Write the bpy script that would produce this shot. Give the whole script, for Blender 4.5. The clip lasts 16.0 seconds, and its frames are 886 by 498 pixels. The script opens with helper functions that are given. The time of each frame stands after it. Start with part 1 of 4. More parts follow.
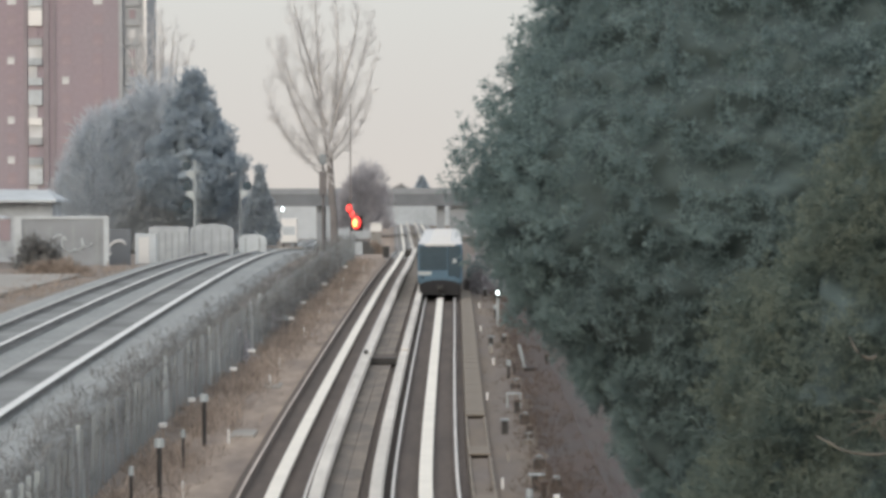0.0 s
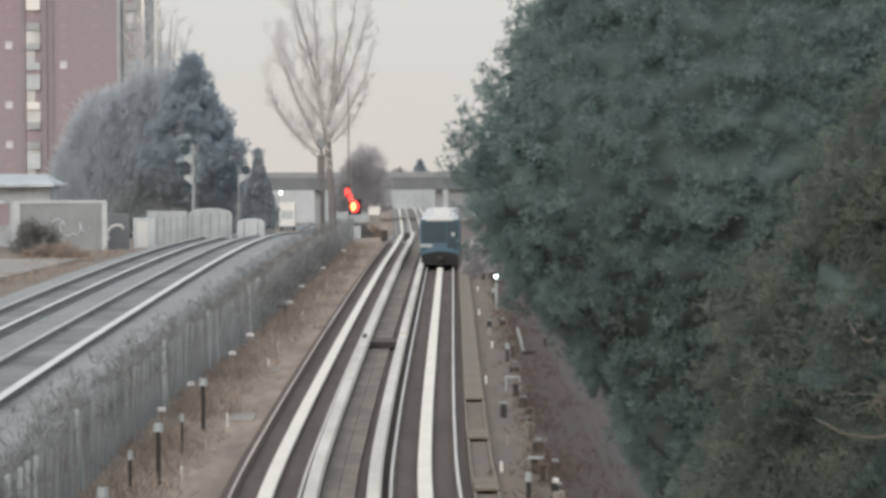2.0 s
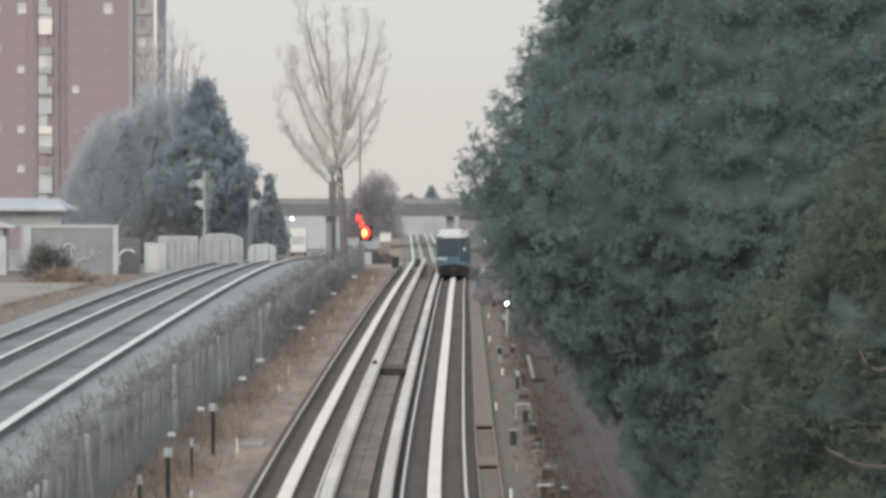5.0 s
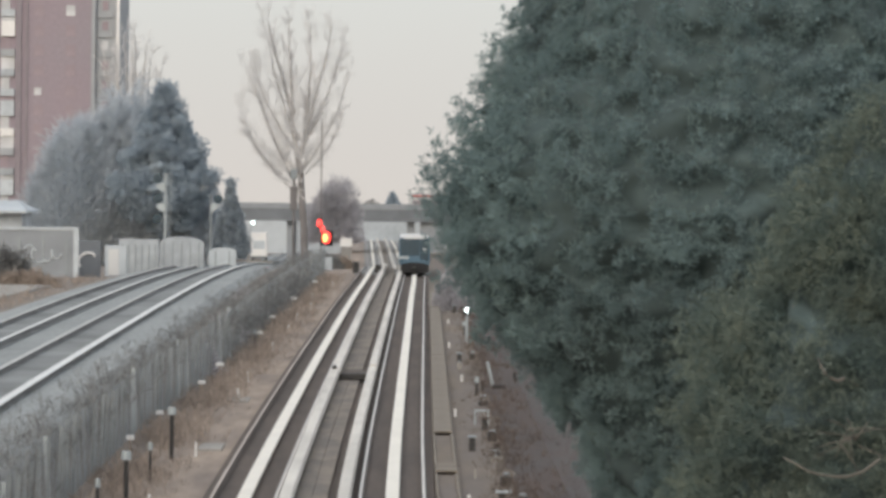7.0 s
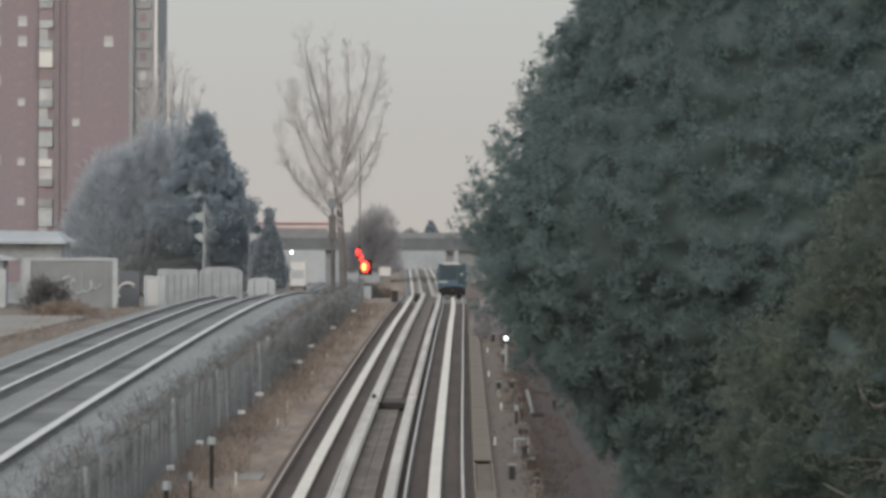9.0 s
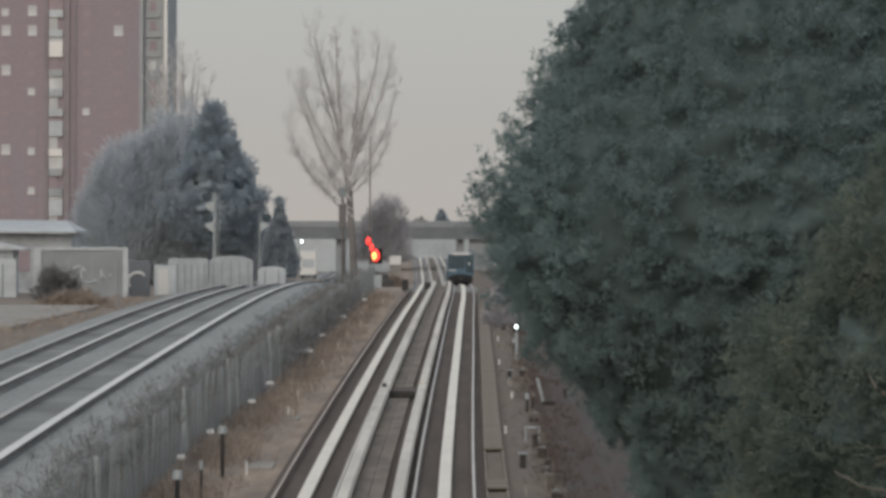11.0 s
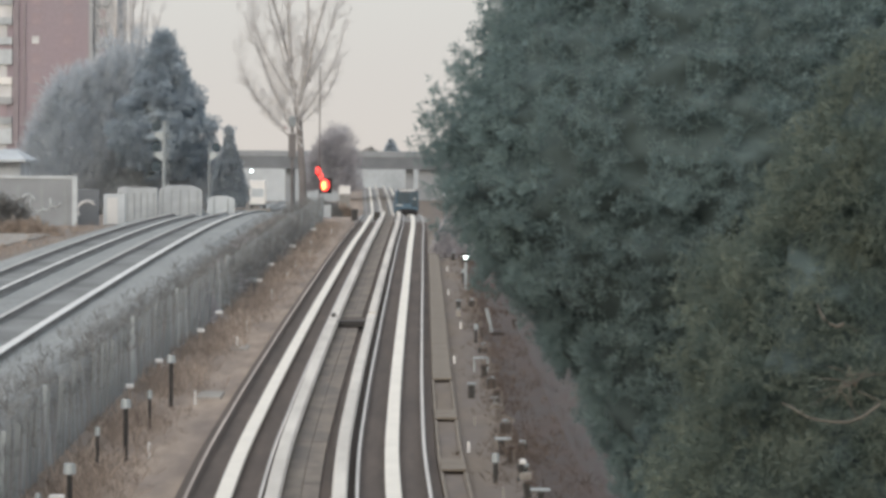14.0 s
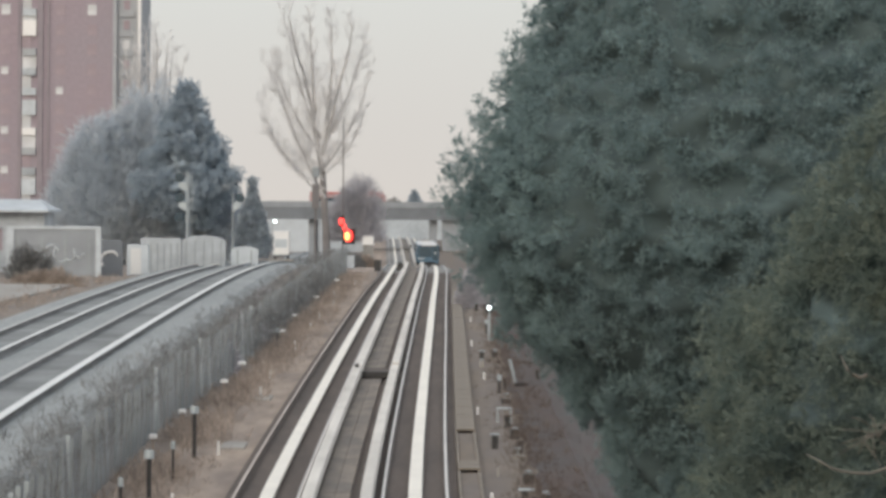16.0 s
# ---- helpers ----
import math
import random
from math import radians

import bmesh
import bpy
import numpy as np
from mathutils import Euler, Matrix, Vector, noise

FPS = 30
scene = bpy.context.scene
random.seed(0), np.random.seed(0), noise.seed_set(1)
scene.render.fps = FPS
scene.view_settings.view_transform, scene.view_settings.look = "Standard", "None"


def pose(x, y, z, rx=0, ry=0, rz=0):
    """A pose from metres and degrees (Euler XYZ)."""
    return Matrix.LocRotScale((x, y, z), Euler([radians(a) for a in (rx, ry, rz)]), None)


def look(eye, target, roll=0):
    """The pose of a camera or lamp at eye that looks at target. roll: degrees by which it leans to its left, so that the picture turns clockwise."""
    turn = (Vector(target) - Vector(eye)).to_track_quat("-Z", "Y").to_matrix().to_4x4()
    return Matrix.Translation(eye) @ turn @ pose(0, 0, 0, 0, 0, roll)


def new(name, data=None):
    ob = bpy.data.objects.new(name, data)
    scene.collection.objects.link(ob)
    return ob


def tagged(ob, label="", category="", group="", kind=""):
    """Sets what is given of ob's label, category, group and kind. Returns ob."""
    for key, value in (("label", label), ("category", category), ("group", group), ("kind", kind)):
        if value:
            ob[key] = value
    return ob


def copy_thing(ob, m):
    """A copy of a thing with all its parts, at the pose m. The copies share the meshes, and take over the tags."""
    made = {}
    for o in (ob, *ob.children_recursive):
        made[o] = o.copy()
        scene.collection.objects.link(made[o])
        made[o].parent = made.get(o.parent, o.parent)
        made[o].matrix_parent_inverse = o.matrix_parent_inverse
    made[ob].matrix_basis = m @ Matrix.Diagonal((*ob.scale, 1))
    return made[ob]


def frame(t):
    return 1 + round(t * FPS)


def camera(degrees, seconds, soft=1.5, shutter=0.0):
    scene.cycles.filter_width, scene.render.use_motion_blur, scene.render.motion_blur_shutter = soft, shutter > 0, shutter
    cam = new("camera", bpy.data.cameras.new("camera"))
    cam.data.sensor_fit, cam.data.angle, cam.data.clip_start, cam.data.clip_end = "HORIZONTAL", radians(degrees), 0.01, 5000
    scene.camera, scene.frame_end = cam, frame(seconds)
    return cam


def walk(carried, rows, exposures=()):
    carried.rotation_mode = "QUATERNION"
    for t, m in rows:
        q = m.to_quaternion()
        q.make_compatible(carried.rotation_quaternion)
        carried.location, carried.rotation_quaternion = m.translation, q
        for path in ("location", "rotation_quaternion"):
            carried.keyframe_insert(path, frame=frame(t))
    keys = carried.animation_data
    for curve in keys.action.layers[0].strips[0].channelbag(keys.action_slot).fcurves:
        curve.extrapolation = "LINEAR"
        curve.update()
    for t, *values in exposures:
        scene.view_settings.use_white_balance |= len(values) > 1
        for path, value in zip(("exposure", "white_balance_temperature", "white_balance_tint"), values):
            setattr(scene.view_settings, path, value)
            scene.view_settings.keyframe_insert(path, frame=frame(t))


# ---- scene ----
# A zoomed view from a high platform along a light-metro line that runs beside a railway.
# ---- camera ----
EYE_Z = 7.09
cam = camera(11.19, 16.0, soft=3.4)
TURNS = [(0.0, 89.2295, 0.1699, -0.0029), (0.5, 89.2672, 0.445, -0.0216), (1.0, 89.1118, 0.4637, -0.0539), (1.5, 89.0337, 0.4641, -0.1029),
         (2.0, 89.022, 0.3084, -0.0254), (2.5, 89.1939, 0.4916, 0.5996), (3.0, 88.7266, 0.5808, 0.4756), (3.5, 88.5916, 0.5896, 0.3504),
         (4.0, 88.8156, 0.5222, 0.2836), (4.2, 88.9558, 0.3756, 0.2626), (6.5, 89.58, -0.4769, -0.2015), (7.0, 89.4388, -0.625, -0.3743),
         (7.5, 88.5527, -0.6578, -0.5928), (8.0, 88.0426, -0.62, -0.6135), (8.5, 88.4777, -0.5253, -0.3508), (9.0, 89.7967, -0.2884, 0.1142),
         (9.2, 89.8884, -0.206, 0.151), (11.3, 89.5131, -0.1388, 0.2728), (11.5, 89.3166, -0.0693, 0.2599), (12.0, 89.1124, 0.0523, 0.2487),
         (12.5, 89.0799, 0.0515, 0.0702), (13.0, 88.8027, -0.3266, -0.328), (13.5, 88.7554, -0.4267, -0.403), (14.0, 88.7699, -0.4077, -0.3935),
         (14.5, 89.003, -0.5518, -0.3064), (15.0, 89.4747, -0.5763, -0.1688), (15.5, 89.5055, -0.5382, -0.0773), (16.0, 89.4101, -0.4297, -0.0973)]
EXPOSURES = [(0, 0.14), (7.5, 0.14), (8.0, 0.23), (8.3, 0.52), (8.5, 0.54), (8.8, 0.15), (9.0, -0.28), (9.2, -0.45), (11.3, -0.43), (11.6, -0.33), (12.0, 0.0), (12.5, 0.14), (16, 0.14)]
walk(cam, [(t, pose(0, 0, EYE_Z, rx, ry, rz)) for t, rx, ry, rz in TURNS], EXPOSURES)

# ---- world and sun: a flat winter overcast, warmer towards the horizon ----
SUN_UP, SUN_TURN = radians(24), radians(200)
world = bpy.data.worlds.new("world")
scene.world = world
world.use_nodes = True
wn, wl = world.node_tree.nodes, world.node_tree.links
wn.clear()
sky = wn.new("ShaderNodeTexSky")
sky.sky_type, sky.sun_disc, sky.sun_elevation, sky.sun_rotation, sky.dust_density = "NISHITA", False, SUN_UP, SUN_TURN, 4.0
sky_level = wn.new("ShaderNodeBackground")
sky_level.inputs["Strength"].default_value = 0.05
wl.new(sky.outputs["Color"], sky_level.inputs["Color"])
cloud_at = wn.new("ShaderNodeTexCoord")
cloud_split = wn.new("ShaderNodeSeparateXYZ")
cloud_ramp = wn.new("ShaderNodeValToRGB")
cloud_ramp.color_ramp.elements[0].position, cloud_ramp.color_ramp.elements[0].color = 0.0, (0.677, 0.632, 0.592, 1)
cloud_ramp.color_ramp.elements[1].position, cloud_ramp.color_ramp.elements[1].color = 0.055, (0.600, 0.610, 0.604, 1)
overhead = cloud_ramp.color_ramp.elements.new(0.4)
overhead.color = (0.73, 0.755, 0.78, 1)
cloud = wn.new("ShaderNodeBackground")
cloud.inputs["Strength"].default_value = 0.9
cover = wn.new("ShaderNodeAddShader")
world_out = wn.new("ShaderNodeOutputWorld")
wl.new(cloud_at.outputs["Generated"], cloud_split.inputs[0])
wl.new(cloud_split.outputs["Z"], cloud_ramp.inputs["Fac"])
wl.new(cloud_ramp.outputs["Color"], cloud.inputs["Color"])
wl.new(sky_level.outputs[0], cover.inputs[0])
wl.new(cloud.outputs[0], cover.inputs[1])
wl.new(cover.outputs[0], world_out.inputs[0])
sun = new("sun", bpy.data.lights.new("sun", "SUN"))
sun.data.energy, sun.data.angle, sun.data.color = 0.7, radians(25), (1.0, 0.97, 0.94)
sun.matrix_basis = look((-40, -80, 60), (0, 40, 0))


# ---- materials ----
def mat(name, base, rough=0.8, metal=0.0, vary=0.25, grain=8.0, patch=0.4, bump=0.15, per_piece=0.0, tint=None, emit=0.0, leaf=0.0, along=1.0):
    """Two scales of noise over a base colour, with relief; tint: a second colour for the larger patches; along: stretch of the patches down the line."""
    m = bpy.data.materials.new(name)
    m.use_nodes = True
    n, l = m.node_tree.nodes, m.node_tree.links
    b = n["Principled BSDF"]
    b.inputs["Roughness"].default_value, b.inputs["Metallic"].default_value = rough, metal
    at = n.new("ShaderNodeTexCoord")
    fine, wide = n.new("ShaderNodeTexNoise"), n.new("ShaderNodeTexNoise")
    fine.inputs["Scale"].default_value, fine.inputs["Detail"].default_value = grain, 5
    wide.inputs["Scale"].default_value, wide.inputs["Detail"].default_value = patch, 4
    run = n.new("ShaderNodeMapping")
    run.inputs["Scale"].default_value = (1, along, 1)
    l.new(at.outputs["Object"], run.inputs["Vector"])
    l.new(run.outputs[0], wide.inputs["Vector"])
    l.new(run.outputs[0] if along < 1 else at.outputs["Object"], fine.inputs["Vector"])
    ramp = n.new("ShaderNodeValToRGB")
    ramp.color_ramp.elements[0].position, ramp.color_ramp.elements[1].position = 0.35, 0.68
    other = tint or tuple(c * (1 - vary) for c in base)
    ramp.color_ramp.elements[0].color, ramp.color_ramp.elements[1].color = (*other, 1), (*base, 1)
    l.new(wide.outputs["Fac"], ramp.inputs["Fac"])
    span = n.new("ShaderNodeMapRange")
    span.inputs["To Min"].default_value, span.inputs["To Max"].default_value = 1 - vary, 1 + vary
    l.new(fine.outputs["Fac"], span.inputs["Value"])
    level = span.outputs[0]
    if per_piece:
        info, spread, both = n.new("ShaderNodeNewGeometry"), n.new("ShaderNodeMapRange"), n.new("ShaderNodeMath")
        spread.inputs["To Min"].default_value, spread.inputs["To Max"].default_value = 1 - per_piece, 1 + per_piece
        both.operation = "MULTIPLY"
        l.new(info.outputs["Random Per Island"], spread.inputs["Value"])
        l.new(level, both.inputs[0])
        l.new(spread.outputs[0], both.inputs[1])
        level = both.outputs[0]
    times = n.new("ShaderNodeVectorMath")
    times.operation = "SCALE"
    l.new(ramp.outputs["Color"], times.inputs[0])
    l.new(level, times.inputs["Scale"])
    l.new(times.outputs[0], b.inputs["Base Color"])
    if bump:
        relief = n.new("ShaderNodeBump")
        relief.inputs["Strength"].default_value, relief.inputs["Distance"].default_value = bump, 0.05
        l.new(fine.outputs["Fac"], relief.inputs["Height"])
        l.new(relief.outputs[0], b.inputs["Normal"])
    if leaf:
        back, both_sides = n.new("ShaderNodeBsdfTranslucent"), n.new("ShaderNodeMixShader")
        both_sides.inputs[0].default_value = leaf
        l.new(times.outputs[0], back.inputs["Color"])
        l.new(b.outputs[0], both_sides.inputs[1])
        l.new(back.outputs[0], both_sides.inputs[2])
        l.new(both_sides.outputs[0], n["Material Output"].inputs["Surface"])
    if emit:
        l.new(times.outputs[0], b.inputs["Emission Color"])
        b.inputs["Emission Strength"].default_value = emit
    return m


M = dict(
    earth=mat("dry_earth", (0.23, 0.185, 0.15), 0.95, vary=0.35, grain=3, patch=0.12, tint=(0.17, 0.145, 0.125)),
    verge=mat("tan_gravel", (0.36, 0.286, 0.225), 0.95, vary=0.35, grain=2.5, patch=0.9, tint=(0.22, 0.178, 0.150), along=0.14),
    sideverge=mat("brown_gravel", (0.172, 0.137, 0.103), 0.95, vary=0.3, grain=2.5, patch=0.8, tint=(0.15, 0.125, 0.108), along=0.14),
    redsoil=mat("reddish_soil", (0.072, 0.047, 0.038), 0.95, vary=0.35, grain=4, patch=0.9, tint=(0.066, 0.054, 0.050), along=0.2),
    slab=mat("track_slab", (0.116, 0.090, 0.074), 0.9, vary=0.3, grain=5, patch=1.5, along=0.08),
    greybed=mat("pale_grey_bed", (0.30, 0.29, 0.275), 0.95, vary=0.3, grain=3, patch=0.3),
    middle=mat("middle_slab", (0.250, 0.212, 0.172), 0.9, vary=0.3, grain=4, patch=1.4, tint=(0.165, 0.143, 0.125), along=0.25),
    concrete=mat("weathered_concrete", (0.34, 0.32, 0.29), 0.9, vary=0.2, grain=6, patch=0.3),
    ballast=mat("grey_ballast", (0.305, 0.318, 0.312), 0.95, vary=0.4, grain=6, patch=0.35, bump=0.4, tint=(0.262, 0.275, 0.27), along=0.2),
    fouled=mat("fouled_ballast", (0.27, 0.28, 0.275), 0.95, vary=0.4, grain=9, patch=0.2, bump=0.4),
    railsteel=mat("worn_rail_steel", (0.66, 0.62, 0.57), 0.5, 0.45, vary=0.15, grain=5, patch=0.2),
    railweb=mat("rusty_rail_web", (0.10, 0.075, 0.06), 0.8, 0.2),
    greyweb=mat("dusty_rail_web", (0.235, 0.232, 0.225), 0.85),
    # limb colour is lightened beyond bark to carry the haze
    limb=mat("hazed_grey_limbs", (0.47, 0.455, 0.445), 0.9, vary=0.2, grain=2, patch=0.4),
    fencepost=mat("dull_fence_steel", (0.28, 0.305, 0.315), 0.6, 0.3, vary=0.2),
    # sky glint on the steel is put into this pale base colour
    brightrail=mat("glint_pale_rail_head", (0.74, 0.73, 0.70), 0.5, 0.3, vary=0.1),
    dullrail=mat("dull_rail_head", (0.50, 0.49, 0.47), 0.6, 0.25, vary=0.15, grain=3, patch=0.3, along=0.2),
    tanhead=mat("dim_tan_rail_head", (0.56, 0.48, 0.41), 0.6, 0.2, vary=0.25, grain=3, patch=0.25, tint=(0.30, 0.245, 0.205), along=0.2),
    plate=mat("aluminium_reaction_plate", (0.82, 0.775, 0.685), 0.7, 0.05, vary=0.08, grain=3, patch=0.5),
    trough=mat("pale_trough_concrete", (0.225, 0.190, 0.150), 0.9, vary=0.25, grain=5, patch=0.8),
    cover=mat("white_cover_board", (0.67, 0.632, 0.57), 0.8, vary=0.14, grain=2, patch=0.5, tint=(0.52, 0.488, 0.44), along=0.15),
    darksteel=mat("dark_steel", (0.05, 0.048, 0.046), 0.6, 0.3),
    galv=mat("galvanised_steel", (0.33, 0.36, 0.37), 0.55, 0.5, vary=0.2),
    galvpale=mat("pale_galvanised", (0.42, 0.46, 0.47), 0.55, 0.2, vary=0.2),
    wire=mat("grey_wire", (0.31, 0.335, 0.35), 0.6, 0.3),
    palebrush=mat("pale_bush_twigs", (0.52, 0.51, 0.535), 0.95, vary=0.25, grain=1, patch=0.3, per_piece=0.3, leaf=0.22, bump=0),
    white=mat("white_paint", (0.78, 0.77, 0.75), 0.5, vary=0.1),
    brush=mat("bare_brush_twigs", (0.235, 0.237, 0.235), 0.95, vary=0.3, grain=1, patch=0.3, per_piece=0.4, leaf=0.22, bump=0),
    dryscrub=mat("dry_dark_scrub", (0.145, 0.112, 0.092), 0.95, vary=0.3, grain=1, patch=0.3, per_piece=0.4, leaf=0.2, bump=0),
    weeds=mat("dry_weeds", (0.42, 0.346, 0.288), 0.95, vary=0.3, grain=1, patch=0.3, per_piece=0.4, leaf=0.22, bump=0, tint=(0.26, 0.215, 0.185)),
    bark=mat("grey_bark", (0.205, 0.19, 0.185), 0.9, vary=0.25, grain=3, patch=0.5),
    drybranch=mat("dry_dead_branch", (0.16, 0.148, 0.125), 0.9, vary=0.3, grain=6, patch=2),
    # twigs lightened for haze like the limbs
    twig=mat("hazed_pale_twigs", (0.76, 0.745, 0.735), 0.9, vary=0.2, grain=1, bump=0),
    needle=mat("pine_needles", (0.222, 0.302, 0.298), 0.8, vary=0.25, grain=1.6, patch=0.7, per_piece=0.08, leaf=0.3, bump=0, tint=(0.162, 0.226, 0.230)),
    # dark tint patches stand for shade among the needle clumps
    olive=mat("olive_needles_with_shade", (0.195, 0.226, 0.178), 0.8, vary=0.35, grain=2.2, patch=1.8, per_piece=0.12, leaf=0.3, bump=0, tint=(0.100, 0.142, 0.130)),
    # darker than the needles: the shade inside the crown is in this colour
    core=mat("shade_dark_foliage", (0.088, 0.124, 0.124), 0.95, vary=0.4, grain=3, patch=1.2, bump=0),
    # far foliage: haze is mixed into these three colours as pale grey-blue
    bluepine=mat("hazed_blue_green_pine", (0.37, 0.435, 0.49), 0.85, vary=0.12, grain=0.8, patch=0.2, per_piece=0.12, leaf=0.3, bump=0),
    greytree=mat("haze_tinted_twigs", (0.585, 0.62, 0.65), 0.95, vary=0.1, grain=0.5, patch=0.15, per_piece=0.1, leaf=0.45, bump=0, tint=(0.53, 0.58, 0.625)),
    spruce=mat("hazed_spruce_needles", (0.35, 0.40, 0.44), 0.85, vary=0.25, per_piece=0.3, leaf=0.22, bump=0),
    brick=mat("red_brown_brick", (0.315, 0.253, 0.280), 0.9, vary=0.15, grain=2, patch=0.05, tint=(0.30, 0.262, 0.288)),
    brickdark=mat("dark_brick_seam", (0.295, 0.26, 0.28), 0.9, vary=0.15),
    stonegrey=mat("grey_concrete_strip", (0.375, 0.39, 0.405), 0.9, vary=0.12),
    # pale base colour stands for the sky reflected in the glass
    glass=mat("sky_pale_glass", (0.62, 0.63, 0.64), 0.25, vary=0.3, grain=0.3, patch=0.2, bump=0),
    glassdim=mat("dim_window", (0.335, 0.27, 0.295), 0.4, vary=0.2, bump=0),
    bridge=mat("bridge_concrete", (0.31, 0.33, 0.35), 0.9, vary=0.2, grain=0.8, patch=0.1),
    bridgedark=mat("dark_grey_concrete", (0.19, 0.205, 0.222), 0.9, vary=0.2, grain=0.8, patch=0.1),
    # distant walls: both colours raised and blued to stand for haze
    palewall=mat("hazed_pale_wall", (0.53, 0.57, 0.595), 0.9, vary=0.2, grain=1.5, patch=0.25),
    greywall=mat("hazed_grey_wall", (0.45, 0.482, 0.508), 0.9, vary=0.3, grain=1.5, patch=0.3),
    blue=mat("dull_blue_paint", (0.068, 0.138, 0.200), 0.45, vary=0.2, grain=1, patch=0.5),
    bluedark=mat("dark_window_band", (0.040, 0.070, 0.092), 0.2, vary=0.2),
    roofwhite=mat("white_roof_paint", (0.62, 0.62, 0.61), 0.5, vary=0.08),
    rubber=mat("black_underframe", (0.018, 0.018, 0.020), 0.8, vary=0.3),
    busdark=mat("dim_red_bus_paint", (0.43, 0.29, 0.29), 0.45, vary=0.15, grain=1, patch=0.5),
    busred=mat("bus_red_paint", (0.48, 0.13, 0.12), 0.4, vary=0.1),
    lampwhite=mat("white_lamp", (0.85, 1.0, 1.0), 0.4, vary=0.0, bump=0, emit=6.0),
    lampred=mat("red_lamp", (1.0, 0.05, 0.04), 0.4, vary=0.0, bump=0, emit=2.2),
    lamphot=mat("orange_hot_lamp", (1.0, 0.45, 0.12), 0.4, vary=0.0, bump=0, emit=3.0),
    # haze of distance put into the wall colour
    hazewall=mat("hazed_blue_grey_wall", (0.60, 0.635, 0.655), 0.9, vary=0.12, grain=0.8, patch=0.15),
    roofgrey=mat("grey_shingles", (0.30, 0.29, 0.29), 0.9),
    asphalt=mat("asphalt", (0.06, 0.06, 0.06), 0.9),
)


# ---- builders ----
def mesh(name, verts, faces, material, smooth=False):
    me = bpy.data.meshes.new(name)
    me.from_pydata([tuple(v) for v in verts], [], [tuple(f) for f in faces])
    me.materials.append(material)
    if smooth:
        me.polygons.foreach_set("use_smooth", [True] * len(me.polygons))
    me.update()
    return me


def add(name, verts, faces, material, parent=None, label="", smooth=False, **tags):
    ob = new(name, mesh(name, verts, faces, material, smooth))
    ob.parent = parent
    return tagged(ob, label, **tags)


def part(name, bm, material, parent, label=""):
    me = bpy.data.meshes.new(name)
    bm.to_mesh(me)
    bm.free()
    me.materials.append(material)
    ob = new(name, me)
    ob.parent = parent
    return tagged(ob, label)


def empty(name, x, y, z, label, category, group="", kind="", turn=0):
    ob = new(name)
    ob.matrix_basis = pose(x, y, z, 0, 0, turn)
    return tagged(ob, label, category, group, kind)


def box(x0, x1, y0, y1, z0, z1, bevel=0.0, bm=None):
    """A bevelled box in a bmesh, added to bm where it is given."""
    one = bmesh.new()
    bmesh.ops.create_cube(one, size=1)
    bmesh.ops.scale(one, vec=(x1 - x0, y1 - y0, z1 - z0), verts=one.verts)
    bmesh.ops.translate(one, vec=((x0 + x1) / 2, (y0 + y1) / 2, (z0 + z1) / 2), verts=one.verts)
    if bevel:
        bmesh.ops.bevel(one, geom=one.edges[:], offset=bevel, segments=2, affect="EDGES", profile=0.6)
    return join(bm, one)


def tube(r0, r1, z0, z1, x=0, y=0, sides=10, bm=None):
    one = bmesh.new()
    bmesh.ops.create_cone(one, cap_ends=True, segments=sides, radius1=r0, radius2=r1, depth=z1 - z0)
    bmesh.ops.translate(one, vec=(x, y, (z0 + z1) / 2), verts=one.verts)
    return join(bm, one)


def join(bm, one):
    if bm is None:
        return one
    me = bpy.data.meshes.new("joined")
    one.to_mesh(me)
    one.free()
    bm.from_mesh(me)
    bpy.data.meshes.remove(me)
    return bm


def spline(pairs):
    """A smooth curve through (y, value) pairs, Catmull-Rom with end slopes kept."""
    ys, vs = [p[0] for p in pairs], [p[1] for p in pairs]
    slopes = np.gradient(vs, ys)

    def value(y):
        if y <= ys[0]:
            return vs[0] + slopes[0] * (y - ys[0])
        if y >= ys[-1]:
            return vs[-1] + slopes[-1] * (y - ys[-1]) * 0.2
        i = int(np.searchsorted(ys, y)) - 1
        i = max(0, min(i, len(ys) - 2))
        h = ys[i + 1] - ys[i]
        s = (y - ys[i]) / h
        return ((2 * s ** 3 - 3 * s ** 2 + 1) * vs[i] + (s ** 3 - 2 * s ** 2 + s) * h * slopes[i]
                + (-2 * s ** 3 + 3 * s ** 2) * vs[i + 1] + (s ** 3 - s ** 2) * h * slopes[i + 1])
    return value


# metro line: height of the rail heads and the middle of the outbound track along y
rail_z = spline([(20, -0.55), (80, 0.0), (200, 1.14), (290, 1.66), (340, 1.79), (385, 1.70), (450, 0.70), (500, -0.40), (545, -0.50), (640, 0.55), (740, 1.0), (1000, 1.2)])
metro_x = spline([(20, 1.9), (60, 0.25), (80, -0.16), (91, -0.31), (103, -0.41), (119, -0.43), (154, -0.37), (198, -0.25), (277, -0.04), (320, 0.10),
                  (366, 0.10), (450, -0.34), (500, -0.70), (560, -1.35), (640, -2.3), (740, -3.4), (1000, -7)])
# railway: its own, higher bed, curving away
main_z = spline([(20, 0.75), (80, 1.3), (145, 2.1), (204, 2.5), (290, 2.5), (357, 2.1), (420, 1.55), (500, 0.35), (560, -0.35), (640, -1.1), (760, -1.2), (1000, -0.6)])
main_x = spline([(20, -10.3), (106, -10.75), (145, -10.85), (204, -11.3), (290, -12.5), (357, -13.6), (420, -14.45), (500, -15.1), (600, -15.6), (760, -17), (1000, -22)])
TRACK_GAP = 3.46
